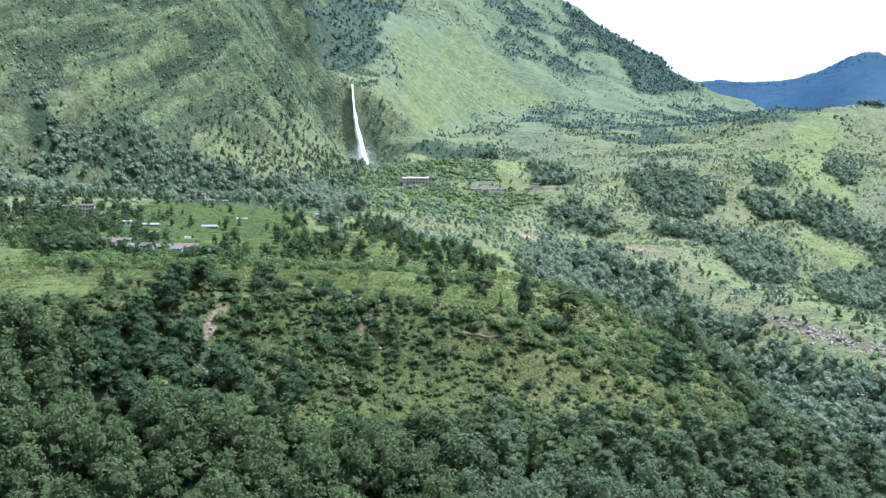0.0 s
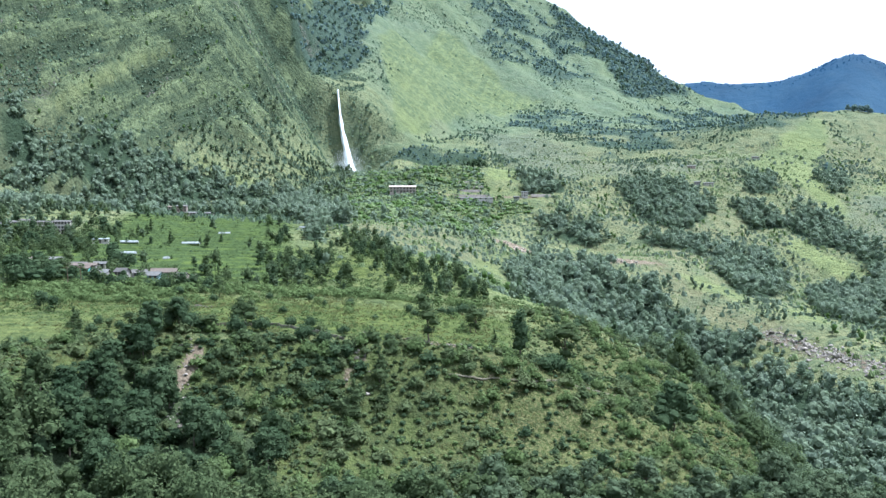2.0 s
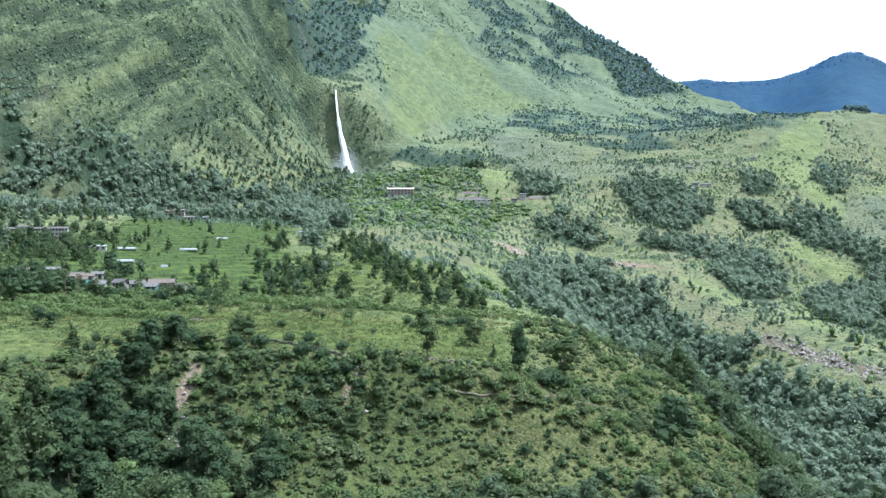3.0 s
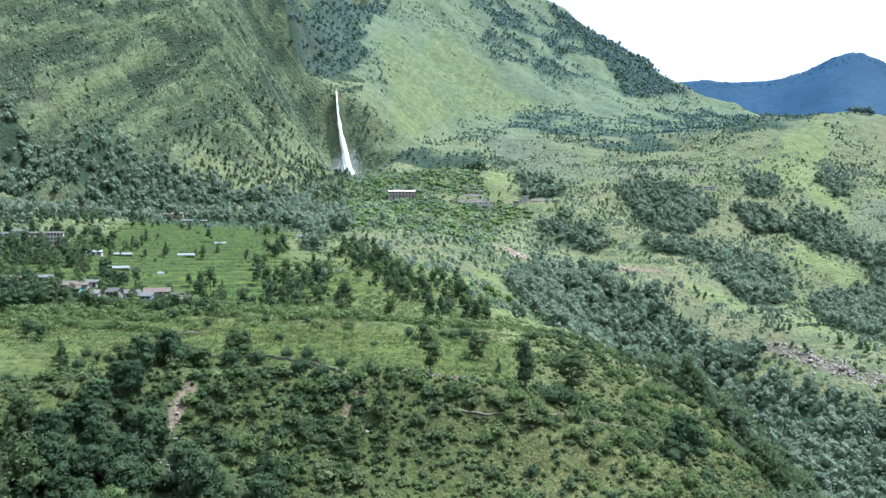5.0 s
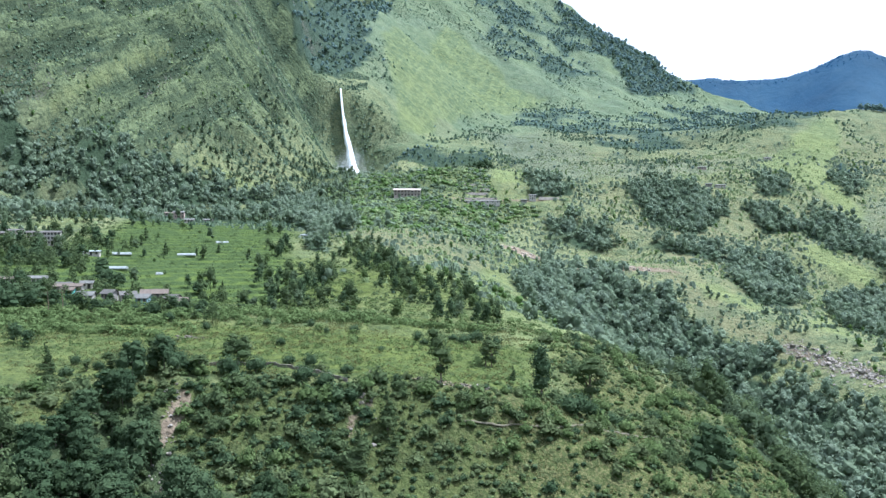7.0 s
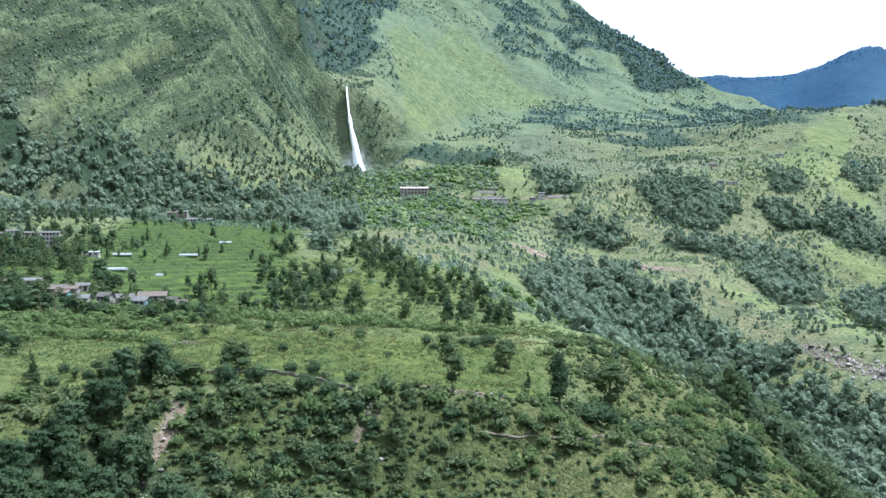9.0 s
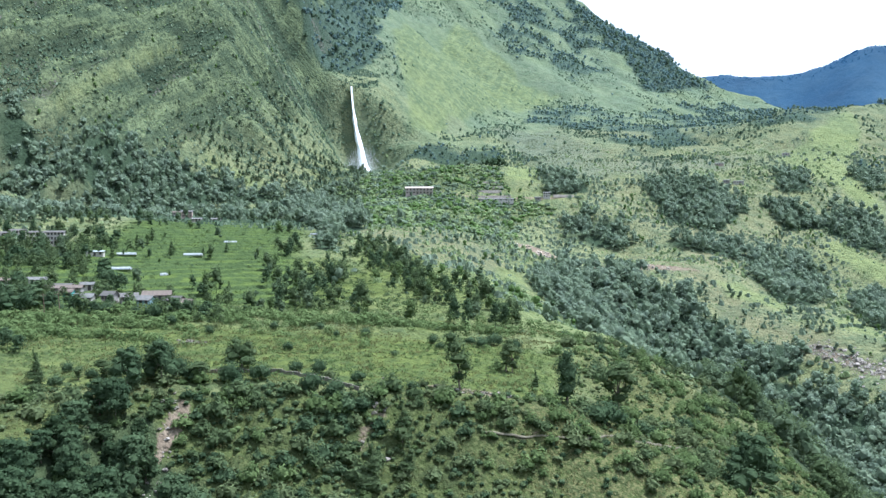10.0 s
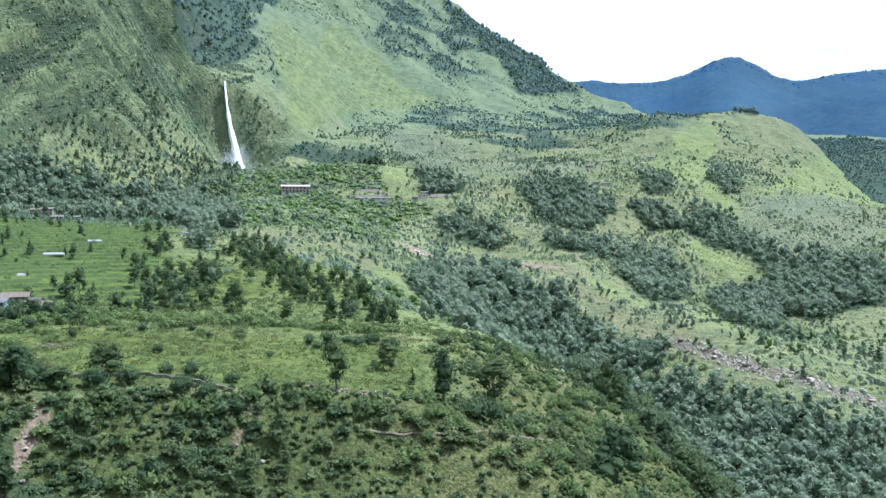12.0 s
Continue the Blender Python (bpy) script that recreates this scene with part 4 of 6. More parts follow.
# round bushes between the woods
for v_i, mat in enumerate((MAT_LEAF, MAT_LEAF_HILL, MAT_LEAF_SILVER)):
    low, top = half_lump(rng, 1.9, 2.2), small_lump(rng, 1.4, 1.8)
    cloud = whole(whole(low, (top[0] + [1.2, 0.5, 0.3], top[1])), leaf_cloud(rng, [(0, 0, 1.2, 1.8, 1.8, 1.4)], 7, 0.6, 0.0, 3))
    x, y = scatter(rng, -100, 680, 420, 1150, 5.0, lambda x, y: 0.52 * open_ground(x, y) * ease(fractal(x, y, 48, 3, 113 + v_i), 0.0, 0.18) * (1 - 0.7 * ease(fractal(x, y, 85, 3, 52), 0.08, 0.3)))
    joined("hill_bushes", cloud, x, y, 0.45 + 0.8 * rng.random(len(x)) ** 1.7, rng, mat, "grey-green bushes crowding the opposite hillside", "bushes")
# trees and bushes on the village terraces
for v_i in range(4):
    tall = v_i < 2
    lobes = broad_lobes(rng, 9.5, 2.5 + 0.6 * v_i, 10) if tall else broad_lobes(rng, 6.5, 2.7, 8)
    cloud = dense(rng, leaf_cloud(rng, lobes, 210, 0.45, 0.05, 3), lobes, 5, 0.72)
    x, y = scatter(rng, -290, 30, 322, 590, 6.0, lambda x, y: village_land(x, y) * (0.008 + 0.16 * hump(x, y, -232, 440, 34, 50) + 0.10 * hump(x, y, -150, 604, 110, 12, 8) + 0.34 * ease(spread(x, y, TREE_LINE), 0.3, 0.8) * ease(fractal(x, y, 14, 2, 131 + v_i), -0.2, 0.2)))
    joined("terrace_trees", whole(cloud, stem_mesh(5, 0.16)), x, y, 0.42 + 0.75 * rng.random(len(x)), rng, (MAT_LEAF_DARK, MAT_LEAF_NEAR, MAT_LEAF_GROVE, MAT_LEAF_BUSH)[v_i], "dark trees in clumps among the village terraces", "trees")
for v_i, mat in enumerate((MAT_LEAF_BUSH, MAT_LEAF_NEAR)):
    cloud = leaf_cloud(rng, [(0, 0, 0.4, 1.2, 0.9, 0.7), (0.9, 0.2, 0.3, 0.7, 0.6, 0.5)], 34, 0.34, 0.0, 3)
    x, y = scatter(rng, -215, 40, 322, 590, 3.0, lambda x, y: 0.75 * village_land(x, y) * (1 - 0.9 * fields(x, y)) * ease(fractal(x, 1.8 * y, 26, 3, 141 + v_i), -0.05, 0.22))
    joined("terrace_bushes", cloud, x, y, 0.5 + 0.8 * rng.random(len(x)) ** 1.5, rng, mat, "low bushes along the village terraces", "bushes")
# scrub: thick low cover, in four tints
for v_i, mat in enumerate((MAT_LEAF_HILL, MAT_LEAF, MAT_LEAF_HILL, MAT_LEAF_SCRUB)):
    cloud = small_lump(rng, 1.2, 1.0)
    x, y = scatter(rng, -400, 680, 318, 1120, 3.4, lambda x, y: (0.42 + 0.5 * zone(x, y, THICKETS)) * open_ground(x, y) * ease(fractal(x, y, 34, 3, 53 + v_i) + 0.3 * zone(x, y, THICKETS), -0.16, 0.2) * (0.6 + 0.4 * ease(y, 380, 470)))
    joined("hillside_scrub", cloud, x, y, 0.28 + 1.0 * rng.random(len(x)) ** 2.4, rng, mat, "low green scrub dotted over the slopes", "bushes")
# thick bushes on the hill below the school
for v_i, mat in enumerate((MAT_LEAF_HILL, MAT_LEAF, MAT_LEAF_FRESH)):
    lobes = [(0, 0, 0.5, 1.2, 1.1, 0.9), (0.9, 0.4, 0.4, 0.8, 0.8, 0.7)]
    cloud = dense(rng, leaf_cloud(rng, lobes, 10, 0.5, 0.0, 3), lobes, 1, 0.95)
    x, y = scatter(rng, -150, 110, 600, 1010, 3.0, lambda x, y: 0.62 * ease(zone(x, y, THICKETS), 0.2, 0.6) * (1 - slide(x, y).clip(0, 1)) * ease(fractal(x, y, 22, 2, 78 + v_i), -0.3, 0.2))
    joined("hill_thickets", cloud, x, y, 0.5 + 2.3 * rng.random(len(x)) ** 2.4, rng, mat, "lush rounded bushes crowding the school hill", "bushes")
# hedges and weeds along the terrace banks
cloud = leaf_cloud(rng, [(0, 0, 0.3, 0.9, 0.5, 0.4)], 9, 0.32, 0.1, 3)
def bank_keep(x, y):
    z = height(x, y)
    rise = np.hypot(height(x + 1.2, y) - z, height(x, y + 1.2) - z) / 1.2
    return fields(x, y) * ease(rise, 0.25, 0.6) * 0.8 * ease(fractal(x, y, 22, 2, 89), -0.15, 0.15)
x, y = scatter(rng, -225, -70, 320, 550, 1.5, bank_keep)
joined("terrace_weeds", cloud, x, y, 0.5 + 0.5 * rng.random(len(x)), rng, MAT_LEAF_NEAR, "weeds growing along the terrace banks", "grass")
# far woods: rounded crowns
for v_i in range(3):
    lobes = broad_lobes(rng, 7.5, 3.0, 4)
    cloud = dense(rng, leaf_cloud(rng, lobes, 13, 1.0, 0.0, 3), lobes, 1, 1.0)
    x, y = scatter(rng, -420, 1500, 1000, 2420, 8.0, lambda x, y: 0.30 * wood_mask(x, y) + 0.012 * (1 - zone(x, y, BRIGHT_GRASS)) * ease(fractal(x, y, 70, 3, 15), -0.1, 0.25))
    joined("far_wood", cloud, x, y, (0.5 + 0.6 * rng.random(len(x)) ** 1.5) * (1 + 0.6 * ease(y, 1500, 2100) + 0.45 * (zone(x, y, HIGH_WOODS, 10, 26) > 0.5)), rng, (MAT_LEAF_HAZED, MAT_LEAF_SCRUB, MAT_LEAF_HAZED)[v_i], "far woods on the upper slopes, blued to imitate haze", "trees")
# heathery tufts of the moor
cloud = small_lump(rng, 0.9, 0.8)
x, y = scatter(rng, 40, 720, 700, 1320, 3.0, lambda x, y: 0.6 * zone(x, y, MOOR, 14, 24) * ease(fractal(x, y, 30, 3, 161), -0.25, 0.2))
joined("moor_scrub", cloud, x, y, 0.5 + 1.0 * rng.random(len(x)) ** 2, rng, MAT_LEAF_OLIVE, "low olive heath scattered over the moor", "bushes")
# scrub on the walls of the gorge
cloud = half_lump(rng, 1.9, 1.8)
x, y = scatter(rng, -170, -40, 1000, 1160, 3.8, lambda x, y: 0.5 * ease(fractal(x, y, 24, 3, 119), -0.15, 0.15) * (np.hypot(x + 112, 0.2 * (y - 1149)) > 9))
joined("gorge_scrub", cloud, x, y, 0.4 + 1.1 * rng.random(len(x)) ** 2, rng, MAT_LEAF_SCRUB, "dark scrub on the walls of the waterfall gorge", "bushes")
# the clump of trees that crowns the knoll
lobes = broad_lobes(rng, 13, 6, 10)
cloud = dense(rng, leaf_cloud(rng, lobes, 240, 1.0, 0.0, 3), lobes, 8, 0.9)
x, y = np.array([630.0, 637, 645, 652, 657, 641]), np.array([1282.0, 1276, 1273, 1270, 1268, 1284])
joined("crest_trees", whole(cloud, stem_mesh(6)), x, y, np.array([0.8, 1.0, 1.15, 1.05, 0.75, 0.9]), rng, MAT_LEAF_HAZED, "dark clump of trees crowning the grassy knoll", "trees")
lobes = broad_lobes(rng, 11, 4.2, 8)
cloud = dense(rng, leaf_cloud(rng, lobes, 150, 0.8, 0.0, 3), lobes, 5, 0.86)
x, y = np.array([36.0, 42, 48, 53, 58, 47, 20, 12]), np.array([934.0, 930, 926, 929, 933, 936, 936, 938])
joined("dome_trees", whole(cloud, stem_mesh(5)), x, y, np.array([0.6, 0.8, 1.0, 1.1, 0.8, 0.9, 0.6, 0.5]), rng, MAT_LEAF_DARK, "dark trees standing on the school hill's crown", "trees")
# the foot of the left mountain and its steep face
def ledge_scrub(x, y):
    line = beds(x, y) + 0.15 * strata(x, y)
    return (0.95 * ease(line, 0.05, -0.10) + 0.10 * ease(fractal(x, y, 45, 3, 19), 0.0, 0.3)) * (0.5 + 0.5 * ease(fractal(x, y, 60, 2, 21), -0.15, 0.12))
for v_i, mat in enumerate((MAT_LEAF_SCRUB, MAT_LEAF)):
    cloud = small_lump(rng, 1.7, 2.1)
    x, y = scatter(rng, -520, -90, 600, 1220, 1.8, lambda x, y: (0.95, 0.4)[v_i] * ledge_scrub(x, y) * (1 - wood_mask(x, y)) * (1 - grass_ridge(x, y, 8)) * (1 - zone(x, y, BRIGHT_GRASS)))
    joined("mountain_scrub", cloud, x, y, 0.32 + 0.95 * rng.random(len(x)) ** 2.6, rng, mat, "dark scrub clinging to the steep mountain side", "bushes")
lobes = broad_lobes(rng, 8, 2.6, 5)
cloud = dense(rng, leaf_cloud(rng, lobes, 26, 0.75, 0.0, 3), lobes, 3, 0.95)
x, y = scatter(rng, -500, -90, 540, 1000, 5.6, lambda x, y: 0.68 * ease(left_mountain(x, y) - ramp(y) - 60 * fractal(x, y, 80, 2, 14), 120, 40) * (1 - 0.3 * wood_mask(x, y)) * (1 - 0.95 * village_land(x, y)))
joined("foothill_trees", cloud, x, y, 0.5 + 0.6 * rng.random(len(x)), rng, MAT_LEAF_GROVE, "trees along the foot of the mountain", "trees")
cloud = half_lump(rng, 2.0, 2.2)
x, y = scatter(rng, -180, 1100, 1050, 2300, 4.6, lambda x, y: (0.4 + 0.35 * ease(1500 - y, 0, 200)) * ease(fractal(x, y, 70, 3, 29), -0.1, 0.3) * (1 - wood_mask(x, y)) * (1 - 0.84 * zone(x, y, BRIGHT_GRASS)))
joined("upper_scrub", cloud, x, y, 0.3 + 1.0 * rng.random(len(x)) ** 2, rng, MAT_LEAF_SCRUB, "scrub on the high green faces", "bushes")


# the near wood: single trees
def near_trees():
    labels = "grey-green broadleaf tree in the wood on the near slope"
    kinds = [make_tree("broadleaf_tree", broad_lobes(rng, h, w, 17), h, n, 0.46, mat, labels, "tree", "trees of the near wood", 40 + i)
             for i, (h, w, n, mat) in enumerate(((13, 5.0, 1500, MAT_LEAF_NEAR), (11, 5.0, 1300, MAT_LEAF_NEAR), (14, 4.8, 1400, MAT_LEAF_DARK), (10, 5.0, 1200, MAT_LEAF_BUSH), (12, 5.6, 1600, MAT_LEAF_NEAR), (12, 4.6, 1200, MAT_LEAF_GROVE), (13, 5.2, 1400, MAT_LEAF_GROVE), (11, 5.0, 1300, MAT_LEAF_NEAR), (12, 5.2, 1400, MAT_LEAF_DARK), (10, 4.6, 1200, MAT_LEAF_DEEP_SHADED)))]
    x, y = scatter(rng, -125, 170, 118, 300, 4.9, lambda x, y: 0.94 * near_wood(x, y) * (gully_wood(x, y) < 0.5) * (1 - slide(x, y).clip(0, 1)) * (1 - along(x, y, SCREE_VIEW, 3.2)))
    order = np.argsort(-y)
    x, y = x[order], y[order]
    for i, (px, py) in enumerate(zip(x[:298], y[:298])):
        size = (0.6 + 0.5 * rng.random()) * (0.68 + 0.32 * float(ease(edge_y(px) - py, 8, 45)))
        m = pose(px, py, float(height(px, py)), 0, 0, 360 * rng.random()) @ Matrix.Diagonal((size, size, size * (0.85 + 0.3 * rng.random()), 1))
        if i < len(kinds):
            kinds[i].matrix_basis = m
        else:
            # mostly paler leaves towards the right
            right_side = px + 25 * (rng.random() - 0.5) > 5
            # trees in the hollow get darker leaves: its shade is put into colour
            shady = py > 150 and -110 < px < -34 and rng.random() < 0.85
            copy_pose(kinds[int(rng.integers(5, 8) if right_side else rng.integers(8, 10) if shady else rng.integers(0, 5))], m)
    lobes = broad_lobes(rng, 12, 4.4, 13)
    cloud = dense(rng, leaf_cloud(rng, lobes, 520, 0.44, 0.0, 3), lobes, 5, 0.72)
    x, y = x[298:], y[298:]
    for pick, mat in ((x < 5, MAT_LEAF_NEAR), (x >= 5, MAT_LEAF_GROVE)):
        joined("near_wood_rest", whole(cloud, stem_mesh(7)), x[pick], y[pick], 0.6 + 0.5 * rng.random(int(pick.sum())), rng, mat, "grey-green wood low on the near slope", "trees")


def copy_pose(ob, m):
    """copy_thing, with the size in the pose kept."""
    made = copy_thing(ob, m)
    made.matrix_basis = m
    return made


near_trees()


def near_bushes():
    """Bushes of the steep near slope: rounded, from knee to head height."""
    def keep(i, share):
        def chance(x, y):
            near = y - edge_y(x)
            band = np.exp(-0.5 * ((near + 10) / 8) ** 2) * ease(x, -75, -60) * ease(-x, -24, 6)
            k = share * ((0.3 + 1.2 * band) if i % 5 > 1 else (0.75 - 0.4 * band))
            k = k * (1 - 0.35 * near_wood(x, y)) * (1 - 0.985 * meadow(x, y)) * (1 - slide(x, y).clip(0, 1)) * (gully_wood(x, y) < 0.5)
            return k * ease(fractal(x, y, 13, 3, 44 + i), -0.14, 0.18) * np.maximum(ease(14 - near, 0, 12), ease(x, 24, 40)) * (1 - 0.15 * ease(x, 8, 30))
        return chance

    lumps = [(0, 0, 0.6, 1.2, 1.1, 0.9), (0.9, 0.3, 0.5, 0.8, 0.8, 0.7), (-0.6, 0.6, 0.4, 0.7, 0.7, 0.6), (-0.5, -0.7, 0.4, 0.7, 0.6, 0.5), (0.2, -0.1, 1.3, 0.6, 0.6, 0.6)]
    for i, mat in enumerate((MAT_LEAF_OLIVE, MAT_LEAF_BUSH, MAT_LEAF_NEAR, MAT_LEAF_DARK)):
        shape = dense(rng, leaf_cloud(rng, lumps, 96, 0.26, 0.06, 3), lumps, 3, 0.72)
        x, y = scatter(rng, -140, 130, 165, 330, 2.9, keep(i, (0.7, 0.85, 0.68, 0.48)[i]))
        joined("slope_bushes", shape, x, y, 0.55 + 1.6 * rng.random(len(x)) ** 2.4, rng, mat, "rounded green bushes covering the steep near slope", "bushes")
        shape = dense(rng, leaf_cloud(rng, lumps[:2], 22, 0.3, 0.0, 3), lumps[:2], 1, 0.9)
        x, y = scatter(rng, -140, 130, 165, 330, 1.9, keep(i + 5, 0.75))
        joined("slope_scrub", shape, x, y, 0.3 + 0.5 * rng.random(len(x)), rng, mat, "low leafy scrub between the bushes of the near slope", "bushes")
    # lush thickets under the meadow's edge, beside the scree
    def thicket(x, y):
        below = edge_y(x) - y
        return 0.6 * ease(x, -63, -55) * ease(-x, 18, 32) * ease(below, 1, 5) * ease(36 - below, 0, 10) * (1 - slide(x, y).clip(0, 1)) * (1 - along(x, y, SCREE_VIEW, 3.4)) * ease(fractal(x, y, 9, 2, 191), -0.12, 0.12)

    for mat in (MAT_LEAF_BUSH, MAT_LEAF_NEAR, MAT_LEAF_DEEP_SHADED):
        shape = dense(rng, leaf_cloud(rng, lumps, 150, 0.24, 0.06, 3), lumps, 4, 0.74)
        x, y = scatter(rng, -66, -14, 195, 240, 2.7, thicket)
        joined("slope_thicket", shape, x, y, 0.9 + 1.0 * rng.random(len(x)) ** 1.6, rng, mat, "lush thicket crowding the slope below the meadow's edge", "bushes")
    # tussocks of long grass
    tuft = leaf_cloud(rng, [(0, 0, 0.2, 0.5, 0.5, 0.3)], 7, 0.22, 0.1, 3)
    x, y = scatter(rng, -140, 120, 165, 330, 1.0, lambda x, y: 0.55 * (1 - near_wood(x, y)) * (1 - 0.25 * meadow(x, y)) * ease(fractal(x, y, 7, 2, 84), -0.25, 0.25))
    herb = leaf_cloud(rng, [(0, 0, 0.25, 0.8, 0.7, 0.35)], 8, 0.34, 0.0, 3)
    xm, ym = scatter(rng, -135, 40, 228, 345, 1.1, lambda x, y: 0.28 * ease(y - edge_y(x), 0, 5) * ease(fractal(x, 2.2 * y, 14, 3, 85), -0.05, 0.3))
    xt, yt = scatter(rng, -135, 40, 228, 345, 1.0, lambda x, y: 0.28 * ease(y - edge_y(x), 0, 5) * ease(fractal(x, 1.7 * y, 9, 3, 86), -0.1, 0.25))
    joined("meadow_grass", tuft, xt, yt, 0.7 + 0.9 * rng.random(len(xt)), rng, MAT_LEAF_BUSH, "darker grass clumps on the meadow", "grass")
    joined("meadow_herbs", herb, xm, ym, 0.5 + 0.9 * rng.random(len(xm)) ** 2, rng, MAT_LEAF_BUSH, "low leafy herbs spread over the meadow", "grass")
    joined("grass_tussocks", tuft, x, y, 0.6 + 0.9 * rng.random(len(x)), rng, MAT_TUFT, "tussocks of long pale grass on the slope", "grass")


near_bushes()


# hedges and garden trees of the village
shape = leaf_cloud(rng, [(0, 0, 0.7, 1.3, 1.2, 0.9), (1.0, 0.3, 0.6, 0.9, 0.9, 0.7)], 60, 0.34, 0.05, 3)
def hedge_keep(x, y):
    h = 1.2 * hump(x, y, -110, 307, 30, 4, -2) + 0.8 * hump(x, y, -70, 322, 26, 4, 6) + 0.7 * hump(x, y, -20, 318, 40, 5, 4) + 0.6 * hump(x, y, -120, 282, 14, 8) + 1.1 * hump(x, y, -112, 252, 9, 7) + 0.9 * hump(x, y, -97, 270, 14, 4, 10) + 0.9 * hump(x, y, -104, 292, 22, 4)
    return 0.85 * ease(h + 0.5 * fractal(x, y, 12, 2, 87), 0.25, 0.55) + 0.03
x, y = scatter(rng, -160, 40, 262, 345, 2.3, hedge_keep)
joined("hedge_bushes", shape, x, y, 0.6 + 1.3 * rng.random(len(x)) ** 1.6, rng, MAT_LEAF_BUSH, "green hedge bushes below the village", "bushes")
shape = leaf_cloud(rng, broad_lobes(rng, 6, 2.4, 9), 170, 0.5, 0.1, 3)
x, y = scatter(rng, -260, -70, 300, 560, 5.5, lambda x, y: 0.5 * np.clip(1.5 * hump(x, y, -116, 308, 26, 4, -4) + hump(x, y, -150, 322, 22, 8) + hump(x, y, -185, 420, 16, 60, 20) + hump(x, y, -205, 462, 26, 8) + hump(x, y, -82, 330, 10, 8) + hump(x, y, -150, 345, 30, 5), 0, 1))
joined("garden_trees", whole(shape, stem_mesh(4)), x, y, 0.6 + 0.6 * rng.random(len(x)), rng, MAT_LEAF_NEAR, "leafy garden trees between the village houses", "trees")
shape = dense(rng, leaf_cloud(rng, broad_lobes(rng, 8, 4.0, 12), 420, 0.42, 0.05, 3), broad_lobes(rng, 8, 4.0, 8), 7, 0.72)
spots = np.array([(-125, 354, 1.0), (-134, 300, 1.15), (-130, 305, 1.2), (-138, 304, 1.0), (-127, 297, 0.9), (-184, 404, 1.0), (-181, 417, 0.95), (-176, 410, 0.8), (-121, 300, 0.8), (-115, 303, 0.75), (-109, 302, 0.6),
                  (-87, 310, 0.75), (-83, 309, 0.7), (-79, 311, 0.6), (-135, 372, 0.7), (-150, 338, 0.9), (-144, 330, 0.8), (-205, 440, 0.9), (-196, 452, 0.9), (-212, 455, 1.0), (-108, 250, 0.6), (-112, 256, 0.55), (-104, 247, 0.5),
                  (-123, 348, 0.95), (-119, 350, 0.8), (-139, 385, 1.0), (-141, 389, 0.8), (-92, 355, 0.6), (-189, 505, 1.1), (-182, 510, 0.9), (-170, 440, 0.8), (-162, 404, 0.8), (-80, 319, 0.6), (-110, 317, 0.45), (-96, 318, 0.5), (-104, 315, 0.4), (-122, 313, 0.5), (-136, 322, 0.7), (-137, 296, 1.2), (-131, 291, 1.0), (-141, 300, 1.2), (-134, 287, 0.9)])
joined("copse_trees", whole(shape, stem_mesh(5, 0.16)), spots[:, 0], spots[:, 1], spots[:, 2], rng, MAT_LEAF_DARK, "dark spreading trees around the village houses", "trees")

# lone trees standing in the paddies
shape = dense(rng, leaf_cloud(rng, cone_lobes(rng, 8, 1.9, 5), 260, 0.36, 0.05, 3), cone_lobes(rng, 8, 1.7, 5), 4, 0.75)
spots = np.array([(-159, 444, 0.75), (-165, 493, 0.85), (-164, 506, 0.8), (-170, 531, 1.1), (-142, 477, 0.95), (-127, 481, 0.6), (-121, 504, 0.7), (-118, 400, 0.3), (-91, 376, 0.4), (-88, 378, 0.4), (-91, 356, 1.0), (-115, 352, 0.5), (-108, 344, 0.4)])
joined("field_trees", whole(shape, stem_mesh(4, 0.14)), spots[:, 0], spots[:, 1], spots[:, 2], rng, MAT_LEAF_NEAR, "small dark trees standing alone in the paddies", "trees")

# the single trees and bushes that stand out on the near spur
def stand(ob, x, y, size, turn, tall=1.0):
    m = pose(x, y, float(height(x, y)), 0, 0, turn) @ Matrix.Diagonal((size, size, size * tall, 1))
    if ob.name in placed:
        return copy_pose(ob, m)
    placed.add(ob.name)
    ob.matrix_basis = m
    return ob


placed = set()
umbrella = make_tree("spreading_tree", broad_lobes(np.random.default_rng(5), 7.0, 4.4, 12), 7, 1300, 0.32, MAT_LEAF_NEAR,
                     "round-crowned spreading tree on the meadow's edge", "tree", "", 61, 0.2)
stand(umbrella, -49.5, 236, 1.05, 20)
tall = make_tree("leaning_tree", [(0.9, 0, 6.4, 1.6, 1.5, 1.3), (0.4, 0.3, 4.8, 1.8, 1.6, 1.2), (1.4, -0.3, 7.7, 1.1, 1.1, 1.0), (-0.5, 0.2, 3.6, 1.2, 1.1, 0.8), (0.3, -0.2, 2.2, 1.2, 1.1, 1.0)], 8, 800, 0.28, MAT_LEAF_NEAR,
                 "tall leaning tree with a thin crown and bare stem", "tree", "", 62, 0.17, 0.12)
stand(tall, -1, 239.5, 1.6, 180)
stand(tall, 11, 268, 1.0, 60)
column = make_tree("columnar_tree", [(0, 0, 2.2, 1.6, 1.6, 1.8), (0.2, 0, 4.4, 1.55, 1.5, 2.0), (-0.3, 0.2, 5.6, 1.3, 1.3, 1.6), (0.1, 0.1, 7.0, 1.0, 1.0, 1.4)], 8.4, 1100, 0.26, MAT_LEAF_DARK,
                   "dark dense columnar evergreen tree", "tree", "columnar evergreens", 63, 0.2)
stand(column, 23.8, 249, 1.85, 0, 0.86)
stand(column, -52, 405, 1.2, 40)
